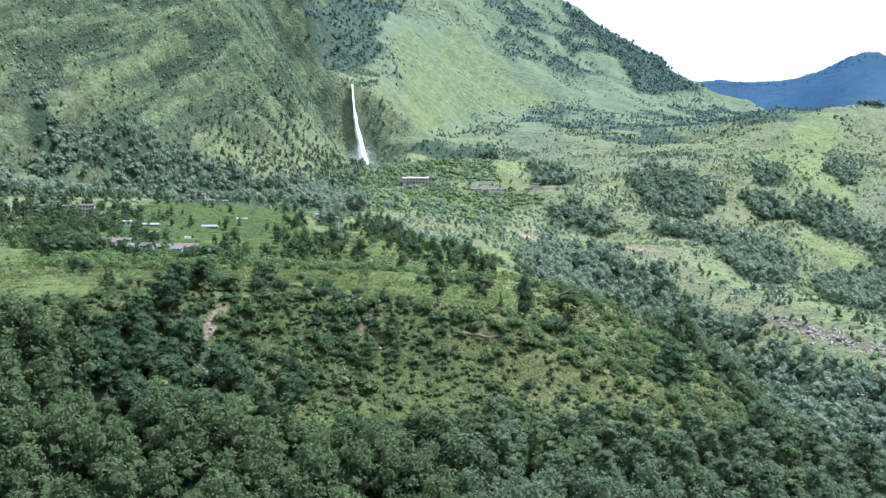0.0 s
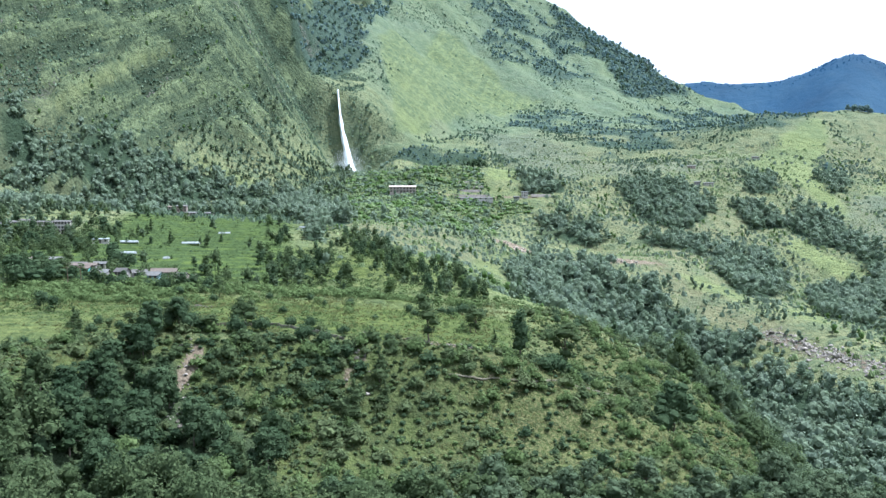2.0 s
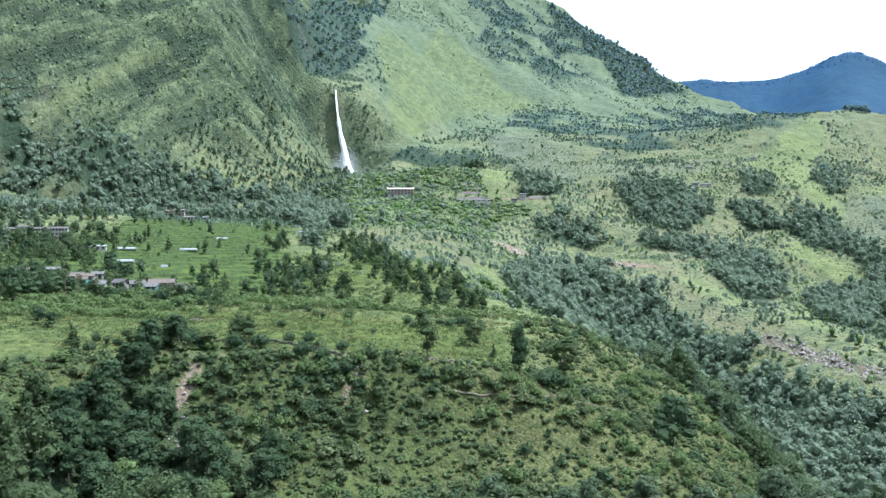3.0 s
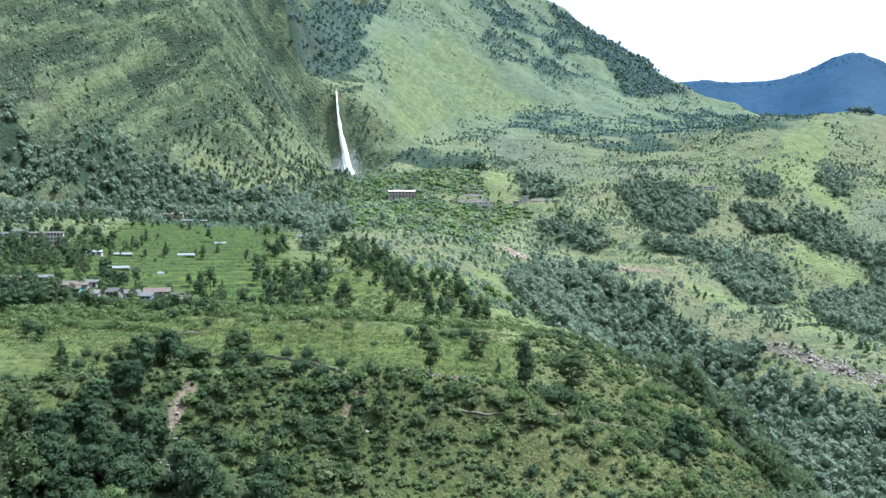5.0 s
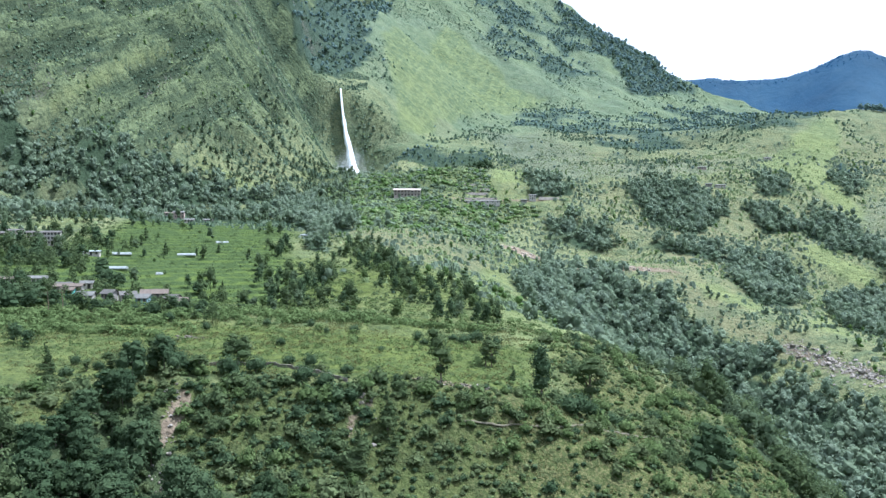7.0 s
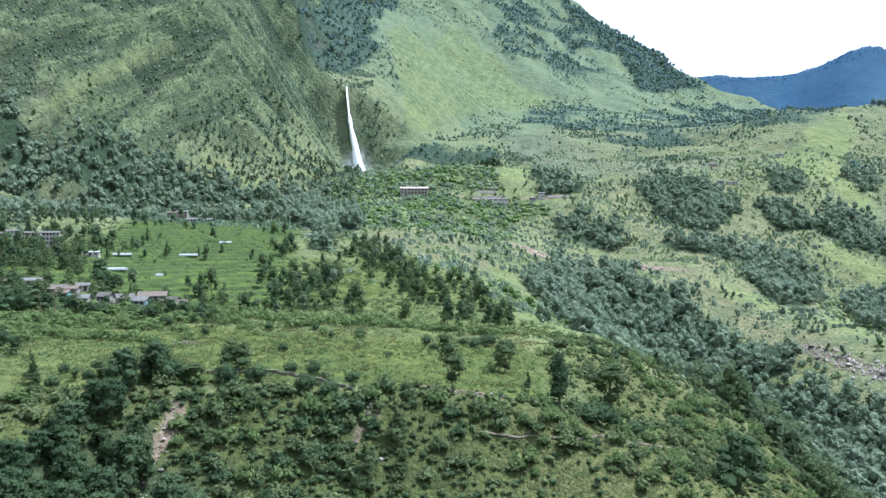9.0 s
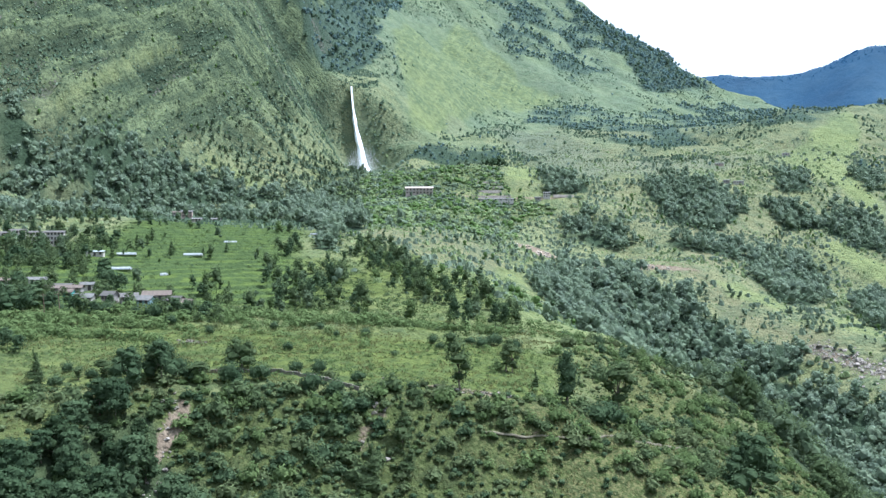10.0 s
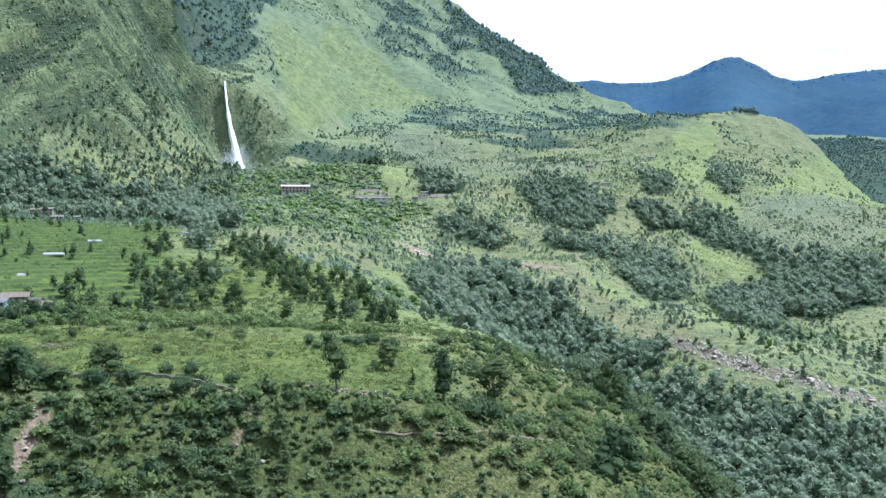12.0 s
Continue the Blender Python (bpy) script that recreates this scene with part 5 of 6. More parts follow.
open_tree = make_tree("open_crowned_tree", [(0, 0, 6.2, 2.6, 2.4, 1.2), (1.9, 0.3, 5.2, 1.5, 1.4, 0.9), (-2.0, 0.2, 5.6, 1.6, 1.4, 1.0), (0.6, -0.5, 7.2, 1.6, 1.5, 0.8), (-1.0, 0.4, 4.2, 1.1, 1.0, 0.7), (1.2, -0.3, 3.9, 1.0, 1.0, 0.6), (0.3, 0.3, 2.6, 1.5, 1.4, 1.0), (-0.8, -0.4, 1.6, 1.3, 1.2, 1.0)], 8, 900, 0.3, MAT_LEAF_NEAR,
                      "broad tree with an open crown and forked stem", "tree", "open-crowned trees", 64, 0.22)
for x, y, size, turn in ((38, 260, 1.75, 0), (12.7, 268, 0.95, 200), (-64, 228, 1.25, 75), (-70, 225, 1.2, 145), (-67, 231, 1.1, 250), (-75, 224, 0.9, 310), (-56, 226, 0.8, 20), (-81, 226, 0.5, 90)):
    stand(open_tree, x, y, size, turn, 1.0 if x > 0 else 0.72)
landmark = make_tree("large_tree", broad_lobes(np.random.default_rng(9), 13.5, 6.2, 17), 13.5, 2000, 0.4, MAT_LEAF_DARK,
                     "large dark spreading tree on the near slope", "tree", "large trees of the near slope", 67, 0.32)
stand(landmark, 67, 249, 1.18, 40)
stand(landmark, -63.5, 226, 0.66, 130)
stand(landmark, -69, 221, 0.66, 260)
conifer = make_tree("conifer", cone_lobes(np.random.default_rng(8), 10, 2.7, 8), 10, 1300, 0.3, MAT_LEAF_NEAR,
                    "grey-green conifer with drooping branches", "tree", "conifers of the slope", 65, 0.2)
for x, y, size, turn, high in ((-19, 213, 1.0, 0, 1.0), (-13.5, 223, 0.85, 70, 1.15), (-84, 215, 0.6, 70, 1.2), (-89, 224, 0.6, 10, 1.1), (17.5, 257, 0.4, 20, 1.2), (-12, 218, 0.7, 30, 1.0)):
    stand(conifer, x, y, size, turn, high)
round_bush = make_tree("round_bush", [(0, 0, 1.3, 1.7, 1.6, 1.3), (0.9, 0.5, 1.0, 1.1, 1.1, 0.9), (-0.9, -0.2, 1.0, 1.1, 1.0, 0.9)], 2.6, 420, 0.26, MAT_LEAF_DARK,
                       "rounded dark green bush on the grass", "bush", "round bushes of the meadow", 66, 0.08)
MEADOW_BUSHES = [(31, 244.5, 2.2), (33, 246, 2.0), (46, 258, 1.3), (38, 252, 1.1), (-50, 228, 1.5), (-44, 230, 1.3), (-33, 229, 1.5), (-28, 229, 1.4), (-22, 227, 1.3), (-18, 275, 0.75), (-6, 288, 0.8), (-28, 300, 1.0), (42, 252, 1.35), (-33, 240, 1.1), (-38, 239, 1.0), (-58, 228, 1.5), (-62, 231, 1.4), (-8, 296, 1.1), (3, 302, 1.0),
                 (-70, 285, 0.9), (-45, 268, 0.8), (-76, 262, 0.8), (-24, 238, 1.0), (-12, 236, 0.9), (6, 296, 1.4), (10, 301, 1.5), (16, 296, 1.2), (-84, 296, 1.0), (-98, 306, 1.2)]
HEDGE_BUSHES = [(-106, 304, 1.5), (-92, 304, 1.5), (-84, 309, 1.2), (-118, 300, 1.2), (-79, 228, 0.9), (-86, 232, 0.8), (-83, 220, 0.9), (-55, 300, 0.8), (-42, 305, 0.9), (-36, 296, 0.6)]
for x, y, size in MEADOW_BUSHES + HEDGE_BUSHES:
    stand(round_bush, x, y, size, 37 * x, 0.75 + 0.55 * float(lattice(np.array(x), np.array(y), 5)))

# ---- buildings ----
MAT_STONE = plain("grey_stone_wall", (0.30, 0.285, 0.26), 0.9, 0.4, 1.2)
MAT_WHITE = plain("whitewash", (0.47, 0.44, 0.39), 0.8, 0.2, 0.8)
MAT_BLUE = plain("blue_limewash", (0.24, 0.36, 0.40), 0.8, 0.25, 0.8)
MAT_TEAL = plain("teal_paint", (0.14, 0.42, 0.38), 0.7, 0.25, 0.8)
MAT_PINK = plain("pale_pink_plaster", (0.42, 0.33, 0.29), 0.85, 0.25, 0.8)
MAT_TIN = plain("weathered_tin", (0.155, 0.156, 0.145), 0.9, 0.4, 0.9, 0.1)
MAT_SLATE = plain("dark_slate", (0.105, 0.10, 0.09), 0.8, 0.35, 1.6)
MAT_RUST = plain("rusty_roof", (0.135, 0.108, 0.086), 0.8, 0.35, 1.2)
MAT_SHEET = plain("white_plastic_sheet", (0.27, 0.30, 0.295), 0.6, 0.15, 0.6, 0.3)
MAT_BED = plain("grassy_earth_bed", (0.07, 0.10, 0.03), 0.95, 0.4, 0.8)
MAT_DARK = plain("dark_opening", (0.035, 0.035, 0.04), 0.4, 0.2, 2.0, 0.5)
MAT_WOOD = plain("old_timber", (0.17, 0.12, 0.085), 0.85, 0.35, 3.0)
MAT_ROCK = plain("pale_rock", (0.29, 0.262, 0.222), 0.9, 0.4, 0.7)
MAT_PALE_STONE = plain("pale_wall_stone", (0.62, 0.54, 0.45), 0.9, 0.35, 0.7)
MAT_ROCK_DARK = plain("brown_rock", (0.150, 0.138, 0.108), 0.9, 0.4, 0.7)


def box(bm, x0, y0, z0, x1, y1, z1):
    v = [bm.verts.new(p) for p in ((x0, y0, z0), (x1, y0, z0), (x1, y1, z0), (x0, y1, z0), (x0, y0, z1), (x1, y0, z1), (x1, y1, z1), (x0, y1, z1))]
    for q in ((3, 2, 1, 0), (4, 5, 6, 7), (0, 1, 5, 4), (1, 2, 6, 5), (2, 3, 7, 6), (3, 0, 4, 7)):
        bm.faces.new([v[i] for i in q])


def slab_roof(w, d, h, rise, over, thick=0.14):
    """A gabled roof of two thick slabs over a w by d house of wall height h."""
    bm = bmesh.new()
    x0, x1, yo = -w / 2 - over, w / 2 + over, d / 2 + over
    drop = rise * over / (d / 2)
    for side in (-1, 1):
        ring = []
        for x in (x0, x1):
            for y, z in ((0, h + rise), (side * yo, h - drop)):
                ring.append((x, y, z))
        a = [bm.verts.new(p) for p in ring] + [bm.verts.new((p[0], p[1], p[2] - thick)) for p in ring]
        for q in ((0, 1, 3, 2), (6, 7, 5, 4), (0, 2, 6, 4), (3, 1, 5, 7), (1, 0, 4, 5), (2, 3, 7, 6)):
            bm.faces.new([a[i] for i in q])
    bmesh.ops.recalc_face_normals(bm, faces=bm.faces)
    return bm


def gable_walls(w, d, h, rise):
    """The body of a house with its two gables; its base reaches into the slope."""
    bm = bmesh.new()
    rings = []
    for x in (-w / 2, w / 2):
        rings.append([bm.verts.new((x, y, z)) for y, z in ((-d / 2, -2.5), (d / 2, -2.5), (d / 2, h), (0, h + rise - 0.15), (-d / 2, h))])
    bm.faces.new(rings[0])
    bm.faces.new(rings[1][::-1])
    for i in range(5):
        bm.faces.new((rings[0][i], rings[1][i], rings[1][(i + 1) % 5], rings[0][(i + 1) % 5]))
    bmesh.ops.recalc_face_normals(bm, faces=bm.faces)
    return bm


def opening(root, kind, x, z, w, h, y, trim):
    """A door or window set on the front wall: frame proud, dark leaf or pane recessed in it."""
    bm = bmesh.new()
    t = 0.09
    for a in ((x - w / 2 - t, z, x - w / 2, z + h), (x + w / 2, z, x + w / 2 + t, z + h), (x - w / 2 - t, z + h, x + w / 2 + t, z + h + t), (x - w / 2 - t, z - t, x + w / 2 + t, z)):
        box(bm, a[0], y - 0.08, a[1], a[2], y + 0.02, a[3])
    frame_ob = part(kind, bm, trim, root)
    bm = bmesh.new()
    box(bm, x - w / 2, y - 0.02, z, x + w / 2, y + 0.02, z + h)
    part("pane" if kind == "window" else "leaf", bm, MAT_DARK, frame_ob)


def house(x, y, turn, w, d, storeys, walls, roof, label, group="village houses", rise=1.1, windows=3):
    root = new("house")
    tagged(root, label, "house", group)
    w, d, rise, level = 0.72 * w, 0.72 * d, 0.72 * rise, 2.2
    h = level * storeys
    part("wall", gable_walls(w, d, h, rise), walls, root)
    part("roof", slab_roof(w, d, h, rise, 0.5), roof, root)
    for s in range(storeys):
        for i in range(windows):
            px = -w / 2 + w * (i + 0.5) / windows
            if s == 0 and i == windows // 2:
                opening(root, "door", px, 0.05, 0.9, 1.9, -d / 2, MAT_WOOD)
            else:
                opening(root, "window", px, level * s + 0.8, 0.8, 1.0, -d / 2, MAT_WOOD)
    root.matrix_basis = pose(x, y, float(height(x, y)) + 0.3, 0, 0, turn)
    return root


TIN_GREY, STONE_OLD = "stone village house with a weathered tin roof", "old stone house with a dark slate roof"
house(-101, 334, 14, 12, 7, 1, MAT_STONE, MAT_RUST, "low stone farmhouse with a brown rusty roof", windows=4, rise=1.7)
house(-101.5, 323, -10, 8, 6, 1, MAT_BLUE, MAT_TIN, "small blue limewashed house with a tin roof", rise=1.6)
house(-107.5, 326, 30, 7, 5, 1, MAT_STONE, MAT_SLATE, STONE_OLD, rise=1.4)
house(-93, 329, -24, 6.5, 5, 1, MAT_STONE, MAT_SLATE, STONE_OLD, rise=1.5)
house(-89, 326, 22, 5, 4.5, 1, MAT_STONE, MAT_RUST, "small stone barn with a brown roof", windows=2, rise=1.3)
house(-114, 327, -20, 6, 5, 1, MAT_STONE, MAT_SLATE, STONE_OLD, rise=1.6)
house(-119.6, 320.5, 6, 7.5, 6, 1, MAT_STONE, MAT_TIN, TIN_GREY, rise=1.5)
house(-127, 324.5, 4, 5.5, 5, 1, MAT_TEAL, MAT_RUST, "small teal painted house with a rusty roof", windows=2)
house(-131, 333, 10, 14, 6, 1, MAT_STONE, MAT_RUST, "long stone house with a brown roof", windows=4)
house(-136, 339, -4, 12, 6, 1, MAT_STONE, MAT_SLATE, "long stone house with a dark slate roof", windows=4)
house(-131, 350, 8, 6, 5, 1, MAT_WHITE, MAT_TIN, "small whitewashed house with a tin roof", windows=2)
house(-151, 350, 12, 15, 7, 1, MAT_WHITE, MAT_TIN, "long two-storey whitewashed house", windows=6)
house(-158, 345, 16, 9, 6, 1, MAT_STONE, MAT_RUST, "stone house with a patched brown roof")
house(-200, 477, 16, 11, 7, 3, MAT_WHITE, MAT_SLATE, "three-storey whitewashed house with dark windows", windows=5)
house(-214, 487, 16, 10, 7, 2, MAT_WHITE, MAT_SLATE, "two-storey whitewashed house with a dark roof", windows=5)
house(-229, 496, 20, 11, 7, 2, MAT_WHITE, MAT_SLATE, "two-storey whitewashed house with a dark roof", windows=5)
house(-226, 475, 20, 12, 7, 2, MAT_PINK, MAT_SLATE, "pinkish plastered house with a slate roof", windows=4)
house(-224, 463, 10, 9, 6, 2, MAT_WHITE, MAT_SLATE, "whitewashed house beside the terraces", windows=3)
house(-170, 452, 6, 11, 4, 1, MAT_WHITE, MAT_SHEET, "low white shed with a bright sheet roof", rise=0.6)
house(-181, 633, 10, 10, 6, 2, MAT_PINK, MAT_TIN, "two-storey house among trees above the fields")
house(-168, 612, 0, 9, 6, 1, MAT_WHITE, MAT_TIN, "white house among trees above the fields")
house(-190, 640, 14, 8, 6, 2, MAT_STONE, MAT_RUST, "stone house with a rusty roof above the fields")
house(-158, 622, -6, 8, 5, 1, MAT_STONE, MAT_TIN, TIN_GREY)
house(-215, 690, 10, 8, 5, 1, MAT_STONE, MAT_SLATE, STONE_OLD)
house(-138, 740, 0, 9, 6, 1, MAT_WHITE, MAT_TIN, "small white house at the foot of the mountain")
house(311, 957, -14, 14, 7, 1, MAT_WHITE, MAT_TIN, "white farmhouse on the opposite hill", "hill farms", windows=4)
house(299, 960, -14, 9, 6, 1, MAT_STONE, MAT_TIN, "stone farmhouse on the opposite hill", "hill farms")
house(313, 1026, -10, 12, 6, 1, MAT_PINK, MAT_TIN, "pinkish farmhouse higher on the hill", "hill farms")
house(409, 1074, -14, 11, 6, 1, MAT_WHITE, MAT_TIN, "long low white farmhouse below the knoll", "hill farms")
house(95, 868, -6, 9, 7, 2, MAT_WHITE, MAT_TIN, "white building beside the hill road", "school hill buildings")
house(86, 862, -4, 7, 6, 1, MAT_STONE, MAT_TIN, "stone building beside the hill road", "school hill buildings")


def school():
    """Two storeys with a verandah of posts and a long cream roof."""
    root = new("school_building")
    tagged(root, "long two-storey school with a pale cream roof and verandah", "building", "school hill buildings")
    w, d, h = 25.0, 8.0, 5.8
    part("wall", gable_walls(w, d, h, 1.2), plain("school_plaster", (0.60, 0.50, 0.44), 0.85, 0.25, 0.8), root)
    part("roof", slab_roof(w, d + 3, h, 1.6, 0.7, 0.25), plain("cream_painted_tin", (0.38, 0.32, 0.27), 0.6, 0.2, 0.6), root)
    bm = bmesh.new()
    box(bm, -w / 2, -d / 2 - 2, 2.7, w / 2, -d / 2, 2.9)
    part("gallery", bm, MAT_WHITE, root)
    for i in range(9):
        bm = bmesh.new()
        px = -w / 2 + 0.2 + i * (w - 0.4) / 8
        box(bm, px - 0.18, -d / 2 - 2, -2.5, px + 0.18, -d / 2 - 1.64, h)
        part("post", bm, MAT_WHITE, root)
    for i in range(8):
        px = -w / 2 + w * (i + 0.5) / 8
        opening(root, "door" if i % 2 else "window", px, 0.2 if i % 2 else 0.9, 1.2, 2.0 if i % 2 else 1.3, -d / 2, MAT_WOOD)
        opening(root, "window", px, 3.7, 1.3, 1.3, -d / 2, MAT_WOOD)
    root.matrix_basis = pose(-27, 833, float(height(-27, 833)) + 0.5, 0, 0, 2)


school()


def terrace_walls():
    """Stepped stone walls and low sheds on the school hill."""
    for i, (x, y, w, turn) in enumerate(((40, 851, 40, 3), (36, 862, 30, 3), (40, 872, 26, 2), (38, 882, 22, 4), (112, 870, 22, 10))):
        bm = bmesh.new()
        n = int(w / 1.3)
        for k in range(n):
            for row in range(5):
                a = -w / 2 + (k + 0.5 * (row % 2)) * 1.3
                u = random.random
                box(bm, a, -0.3 - 0.1 * u(), 0.55 * row - 0.4, a + 1.22 + 0.06 * u(), 0.4, 0.55 * row + 0.1 + 0.06 * u())
        for v in bm.verts:
            v.co.y += 0.38 * v.co.z
        root = new("terrace_wall")
        tagged(root, "dry-stone terrace wall of pale blocks on the school hill", "wall", "terrace walls")
        part("stonework", bm, MAT_ROCK, root)["kind"] = "stuff"
        root.matrix_basis = pose(x, y, float(height(x, y)) + 0.2, 0, 0, turn)
    shed = new("long_shed")
    tagged(shed, "long low grey shed with a tin roof on the terraces", "shed", "school hill buildings")
    part("wall", gable_walls(34, 5, 2.6, 0.6), MAT_WHITE, shed)
    part("roof", slab_roof(34, 5, 2.6, 0.6, 0.5), MAT_TIN, shed)
    for i in range(7):
        opening(shed, "window", -15 + 5 * i, 0.9, 1.4, 1.2, -2.5, MAT_WHITE)
    shed.matrix_basis = pose(44, 846, float(height(44, 846)) + 0.3, 0, 0, 4)


terrace_walls()


def polytunnel(x, y, turn, length):
    """A hoop greenhouse under white plastic sheet."""
    root = new("greenhouse_tunnel")
    tagged(root, "white plastic greenhouse tunnel on a terraced field", "greenhouse", "greenhouse tunnels")
    bm = bmesh.new()
    n, rows = 12, 9
    grid = [[bm.verts.new((-length / 2 + length * i / (rows - 1), -1.7 * math.cos(math.pi * k / n), 1.15 * math.sin(math.pi * k / n) * (0.97 + 0.03 * (i % 2)))) for k in range(n + 1)] for i in range(rows)]
    for i in range(rows - 1):
        for k in range(n):
            bm.faces.new((grid[i][k], grid[i + 1][k], grid[i + 1][k + 1], grid[i][k + 1]))
    bm.faces.new(grid[0])
    bm.faces.new(grid[-1][::-1])
    bmesh.ops.recalc_face_normals(bm, faces=bm.faces)
    part("cover", bm, MAT_SHEET, root)
    for i in range(5):
        bm = bmesh.new()
        px = -length / 2 + length * i / 4
        for k in range(n):
            a, b = math.pi * k / n, math.pi * (k + 1) / n
            limb(bm, (px, -1.74 * math.cos(a), 1.19 * math.sin(a)), (px, -1.74 * math.cos(b), 1.19 * math.sin(b)), 0.04, 0.04, 4)
        part("hoop", bm, MAT_TIN, root)
    bm = bmesh.new()
    box(bm, -length / 2 - 0.3, -1.9, -1.6, length / 2 + 0.3, 1.9, 0.02)
    part("earth_bed", bm, MAT_BED, root)
    root.matrix_basis = pose(x, y, float(height(x, y)) - 0.1, 0, 0, turn)


for x, y, turn, length in ((-131, 477, 3, 9), (-141, 408, 4, 8), (-121, 402, 0, 2.4), (-159, 462, 8, 9), (-128, 540, 4, 7), (-86, 590, 0, 7)):
    polytunnel(x, y, turn, length)


# ---- waterfall ----
def water_material():
    m, n, l = blank("white_water")
    pos = n.new("ShaderNodeNewGeometry").outputs["Position"]
    mp = n.new("ShaderNodeMapping")
    mp.inputs["Scale"].default_value = (1.0, 1.0, 0.12)
    l.new(pos, mp.inputs["Vector"])
    a = noise_node(n, l, mp.outputs["Vector"], 0.6, 5, 0.6)
    c = blend(n, l, span(n, l, a, 0.3, 0.7), (0.78, 0.82, 0.85), (0.93, 0.95, 0.96))
    finish(n, l, c, 0.5, a, 0.6, 0.5, 0.4)
    return m


MAT_WATER = water_material()


def waterfall():
    root = new("waterfall")
    tagged(root, "tall white waterfall plunging down the dark cliff", "waterfall")
    rg = np.random.default_rng(3)

    def strand(name, x_top, x_low, z_top, z_low, w_top, w_low, out, seed):
        """A rounded falling sheet with ragged edges."""
        t = np.linspace(0, 1, 70)
        z = DATUM + z_top + (z_low - z_top) * t
        x = x_top + (x_low - x_top) * (0.35 * t + 0.65 * t ** 1.6) + 1.2 * fractal(t * 40, t * 0, 9, 3, seed)
        w = (w_top + (w_low - w_top) * t ** 1.7) * (1 + 0.35 * fractal(t * 60, t * 0 + 5, 5, 3, seed))
        y = 1149 - (z_top + (z_low - z_top) * t < 214) * (217 - (z_top + (z_low - z_top) * t)) / 4.0 - out
        s = np.linspace(-1, 1, 9)
        gx = x[:, None] + w[:, None] * 0.5 * s[None] + 0.5 * (rg.random((70, 9)) - 0.5)
        gy = y[:, None] - out * (1 - s[None] ** 2) * 1.5 + 0.8 * rg.random((70, 9))
        gz = np.repeat(z[:, None], 9, 1)
        v = np.stack([gx, gy, gz], -1).reshape(-1, 3)
        back = v + [0, 2.5, 0]
        i, j = np.meshgrid(np.arange(69), np.arange(8), indexing="ij")
        q = np.stack([i * 9 + j, i * 9 + j + 1, (i + 1) * 9 + j + 1, (i + 1) * 9 + j], -1).reshape(-1, 4)
        rim = np.stack([np.arange(69) * 9, np.arange(1, 70) * 9, np.arange(1, 70) * 9 + 630, np.arange(69) * 9 + 630], -1)
        rim2 = rim[:, ::-1] + 8
        ob = link_mesh(name, np.vstack([v, back]), np.vstack([q, q[:, ::-1] + 630, rim, rim2]), MAT_WATER, True)
        ob.parent = root
        return ob

    strand("main_fall", -123, -98, 222, 88, 2.2, 18, 3.0, 5)
    # spray drifting off the foot: fine drops
    n = 34000
    t = rg.random(n) ** 0.6
    c = np.stack([-104 + rg.normal(size=n) * (5 + 12 * t) - 7 * t, 1100 + rg.normal(size=n) * 5, DATUM + 96 + 40 * (1 - t) ** 1.3 + rg.normal(size=n) * 5], -1)
    e = rg.normal(size=(n, 3, 3)) * 0.15
    spray = link_mesh("spray", (c[:, None] + e).reshape(-1, 3), np.arange(3 * n).reshape(-1, 3), MAT_WATER)
    spray.parent = root
    spray["kind"] = "stuff"


waterfall()


# ---- rocks, walls and poles ----
def rock_mesh(seed, r=1.0):
    rg = np.random.default_rng(seed)
    bm = bmesh.new()
    bmesh.ops.create_icosphere(bm, subdivisions=2, radius=r)
    sq = Vector((0.8 + 0.5 * rg.random(), 0.8 + 0.5 * rg.random(), 0.55 + 0.4 * rg.random()))
    for v in bm.verts:
        k = 0.72 + 0.5 * noise.noise(v.co * 1.3 + Vector((seed, 0, 0))) + 0.2 * noise.noise(v.co * 3.1)
        v.co = Vector((v.co.x * sq.x, v.co.y * sq.y, v.co.z * sq.z)) * k
    return bm


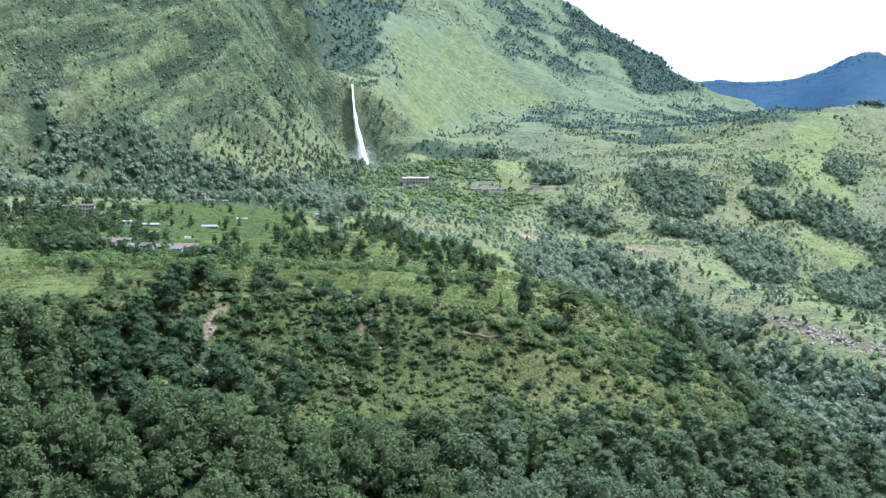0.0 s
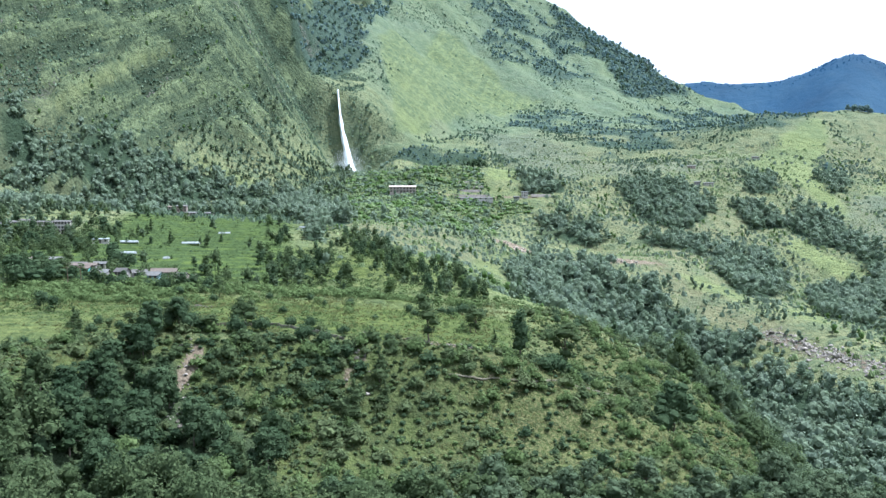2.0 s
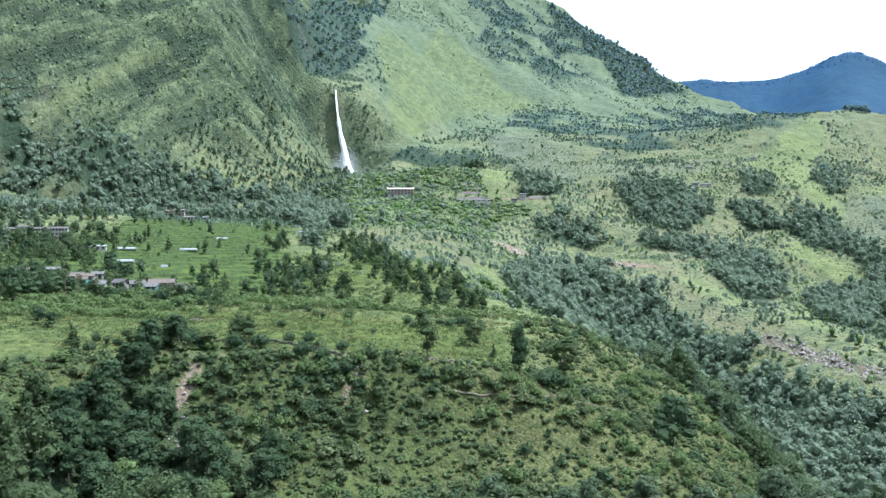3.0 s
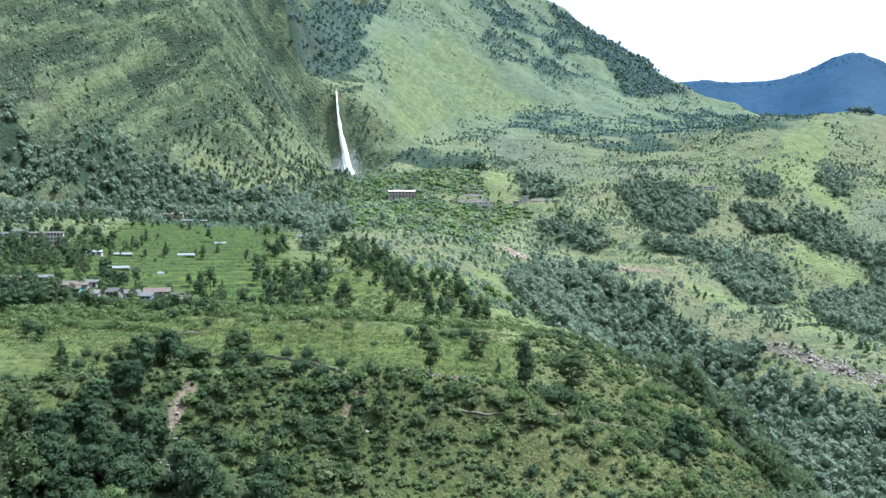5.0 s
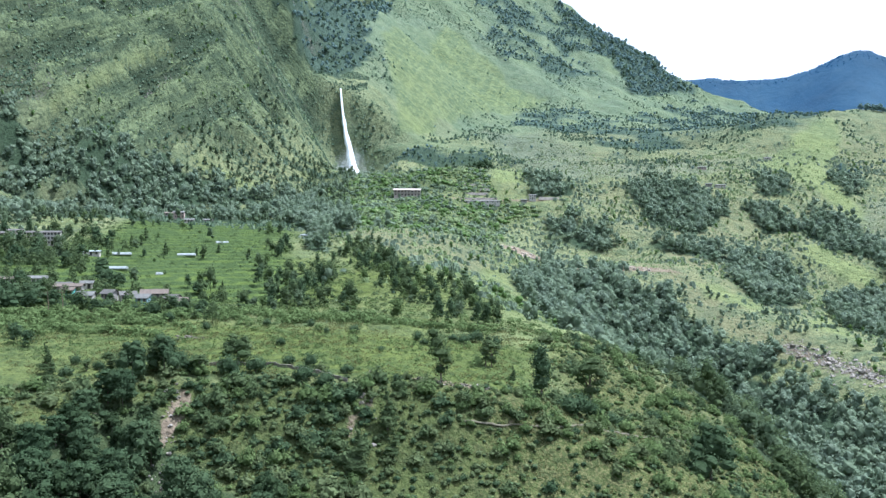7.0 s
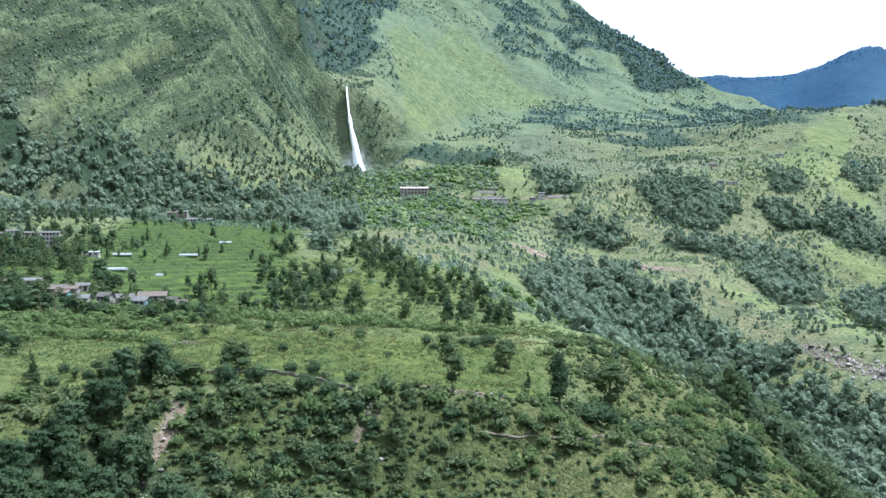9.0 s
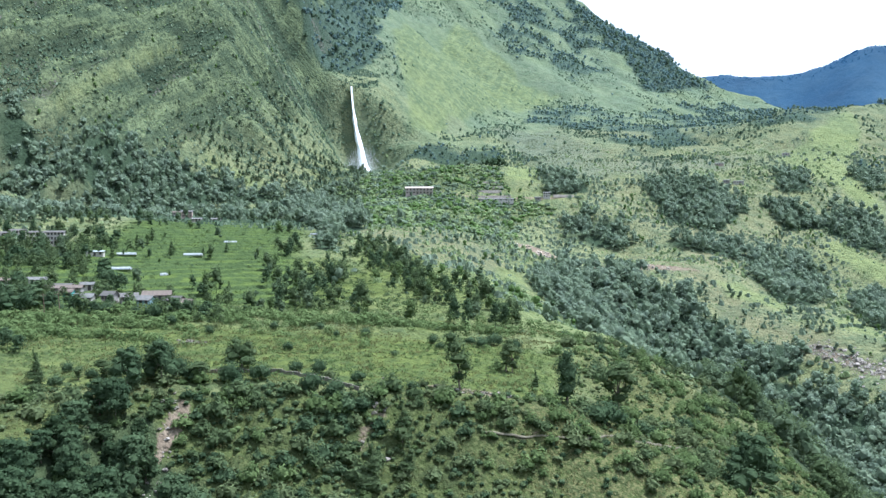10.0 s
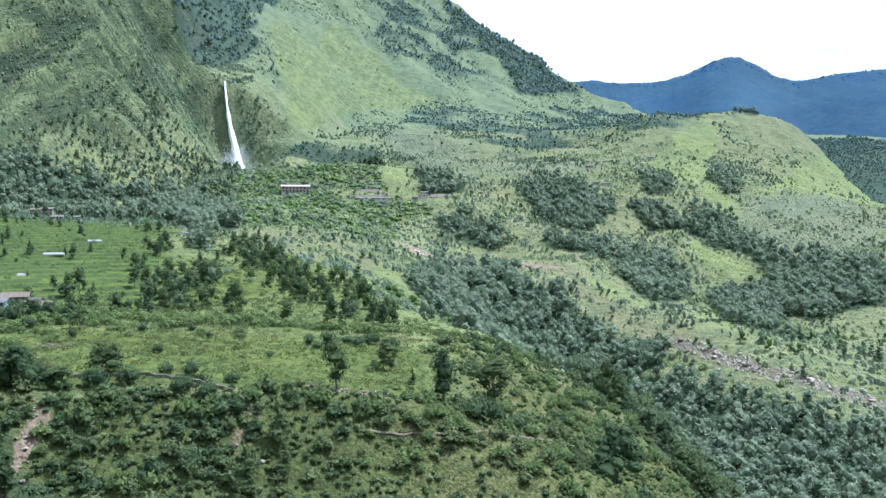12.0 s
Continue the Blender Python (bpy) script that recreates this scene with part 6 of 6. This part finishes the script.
def rocks():
    """Boulders of the scree and the outcrops on the slope."""
    meshes = []
    for i in range(7):
        me = bpy.data.meshes.new("boulder")
        bm = rock_mesh(20 + i)
        bm.to_mesh(me)
        bm.free()
        me.materials.append(MAT_PALE_STONE if i > 4 else MAT_ROCK if i % 2 else MAT_ROCK_DARK)
        meshes.append(me)
    rg = np.random.default_rng(12)

    def put(x, y, size, label, group, only=None):
        ob = new("boulder", meshes[only if only is not None else int(rg.integers(5))])
        tagged(ob, label, "rock", group)
        ob.matrix_basis = pose(x, y, float(height(x, y)) + 0.15 * size, 0, 0, 360 * rg.random()) @ Matrix.Diagonal((size, size, size, 1))

    for i in range(74):
        t = rg.random() ** 0.8
        put(float(np.interp(t, [0, 0.4, 0.75, 1], [-58.7, -59.2, -57, -53.7])) + rg.normal() * (0.8 + 0.8 * t), 222 - 24 * t, 0.2 + 0.6 * rg.random() ** 2, "pale broken boulder in the scree gully", "scree boulders")
    for i in range(40):
        put(2 + rg.normal() * 7, 240 + rg.normal() * 1.1, 0.3 + 0.6 * rg.random(), "weathered stone along the meadow's edge", "edge stones", (0, 2, 4, 1)[i % 4])
    for i in range(22):
        put(-17 - 5 * rg.random() + rg.normal(), 230 - 11 * rg.random(), 0.25 + 0.6 * rg.random() ** 2, "grey stone below the meadow's edge", "edge stones")
    for i in range(60):
        put(71 + rg.normal() * 8.5, 734 + rg.normal() * 8.5, 0.5 + 1.2 * rg.random() ** 2, "pale boulder on the landslip scar", "landslip boulders", (5, 6, 3)[i % 3])
    for i in range(28):
        u = rg.random()
        put(138 + 24 * u + rg.normal() * 1.5, 682 - 20 * u + rg.normal() * 2.5, 0.4 + 0.9 * rg.random() ** 2, "pale boulder on the cut bank", "landslip boulders", (5, 6, 1)[i % 3])
    for i in range(44):
        t = rg.random()
        at = 5 * t
        k = min(int(at), 4)
        (ax, ay), (bx, by) = RIB[k], RIB[k + 1]
        put(ax + (bx - ax) * (at - k) + rg.normal() * 3, ay + (by - ay) * (at - k) + rg.normal() * 3.5, 0.8 + 2.2 * rg.random() ** 2, "brown broken rock on the bare rib", "rib rocks", (1, 3, 0)[i % 3])
    for i in range(28):
        put(-72 + rg.normal() * 2.2, 270.5 + rg.normal() * 0.8, 0.35 + 0.5 * rg.random(), "stone of a tumbled ruin on the meadow", "ruin stones", (0, 2)[i % 2])


rocks()
rg_rib = np.random.default_rng(31)
rib_t = 5 * rg_rib.random(600)
rib_k = np.minimum(rib_t.astype(int), 4)
rib_a, rib_b = np.array(RIB, float)[rib_k], np.array(RIB, float)[rib_k + 1]
rib_p = rib_a + (rib_b - rib_a) * (rib_t - rib_k)[:, None] + rg_rib.normal(size=(600, 2)) * [4.5, 4.5]
joined("rib_rubble", half_lump(rg_rib, 1.0, 0.7), rib_p[:, 0], rib_p[:, 1], 0.3 + 1.1 * rg_rib.random(600) ** 2, rg_rib, MAT_ROCK, "brown broken rubble along the bare rib", "rocks")


def footpath():
    """The trodden path that crosses the near slope."""
    px, py = np.array(TRAIL).T
    t = np.linspace(0, len(TRAIL) - 1, 160)
    x, y = np.interp(t, np.arange(len(px)), px), np.interp(t, np.arange(len(py)), py)
    y = y + 0.8 * fractal(x, 0 * x, 12, 3, 181)
    wide = 0.24 * (0.45 + 1.1 * np.abs(fractal(x, 0 * x, 5, 2, 183)))
    across = np.array([-1.0, -0.5, 0.5, 1.0])
    gx = np.repeat(x[:, None], 4, 1)
    gy = y[:, None] + wide[:, None] * across
    gz = np.max([height(gx + u, y[:, None] + v) for u in (-0.6, 0, 0.6) for v in (-0.3, 0.3)], axis=0) + [-0.3, 0.07, 0.07, -0.3]
    i, j = np.meshgrid(np.arange(159), np.arange(3), indexing="ij")
    faces = np.stack([i * 4 + j, i * 4 + 4 + j, i * 4 + 5 + j, i * 4 + 1 + j], -1).reshape(-1, 4)
    ob = link_mesh("footpath", np.stack([gx, gy, gz], -1).reshape(-1, 3), faces, plain("trodden_earth", (0.165, 0.15, 0.10), 0.95, 0.4, 0.9), True)
    tagged(ob, "narrow trodden earth path across the grassy slope", "path", kind="structure")


footpath()


def edge_wall():
    """The low dry-stone wall along the meadow's edge."""
    root = new("dry_stone_wall")
    tagged(root, "low dark dry-stone wall along the meadow's edge", "wall")
    rg = np.random.default_rng(4)
    bm = bmesh.new()
    pts = EDGE_PATH[:5]
    for (ax, ay), (bx, by) in zip(pts, pts[1:]):
        n = int(math.hypot(bx - ax, by - ay) / 0.55)
        for k in range(n):
            x, y = ax + (bx - ax) * k / n, ay + (by - ay) * k / n - 1.2
            z = float(height(x, y))
            for row in range(3):
                s = 0.24 + 0.1 * rg.random()
                box(bm, x - s, y - 0.3 - 0.1 * rg.random(), z - 0.3 + 0.34 * row, x + s, y + 0.25, z + 0.02 + 0.34 * row)
    part("stonework", bm, MAT_ROCK_DARK, root)["kind"] = "stuff"


edge_wall()


def pole(x, y):
    root = new("utility_pole")
    tagged(root, "weathered timber utility pole with a crossbar", "utility pole", "utility poles")
    bm = bmesh.new()
    limb(bm, (0, 0, -0.6), (0, 0, 7.5), 0.13, 0.09, 8)
    part("post", bm, MAT_WOOD, root)
    bm = bmesh.new()
    box(bm, -0.9, -0.06, 6.9, 0.9, 0.06, 7.05)
    part("crossbar", bm, MAT_WOOD, root)
    root.matrix_basis = pose(x, y, float(height(x, y)), 0, 0, 20)


pole(-119, 291)
pole(-116, 294)
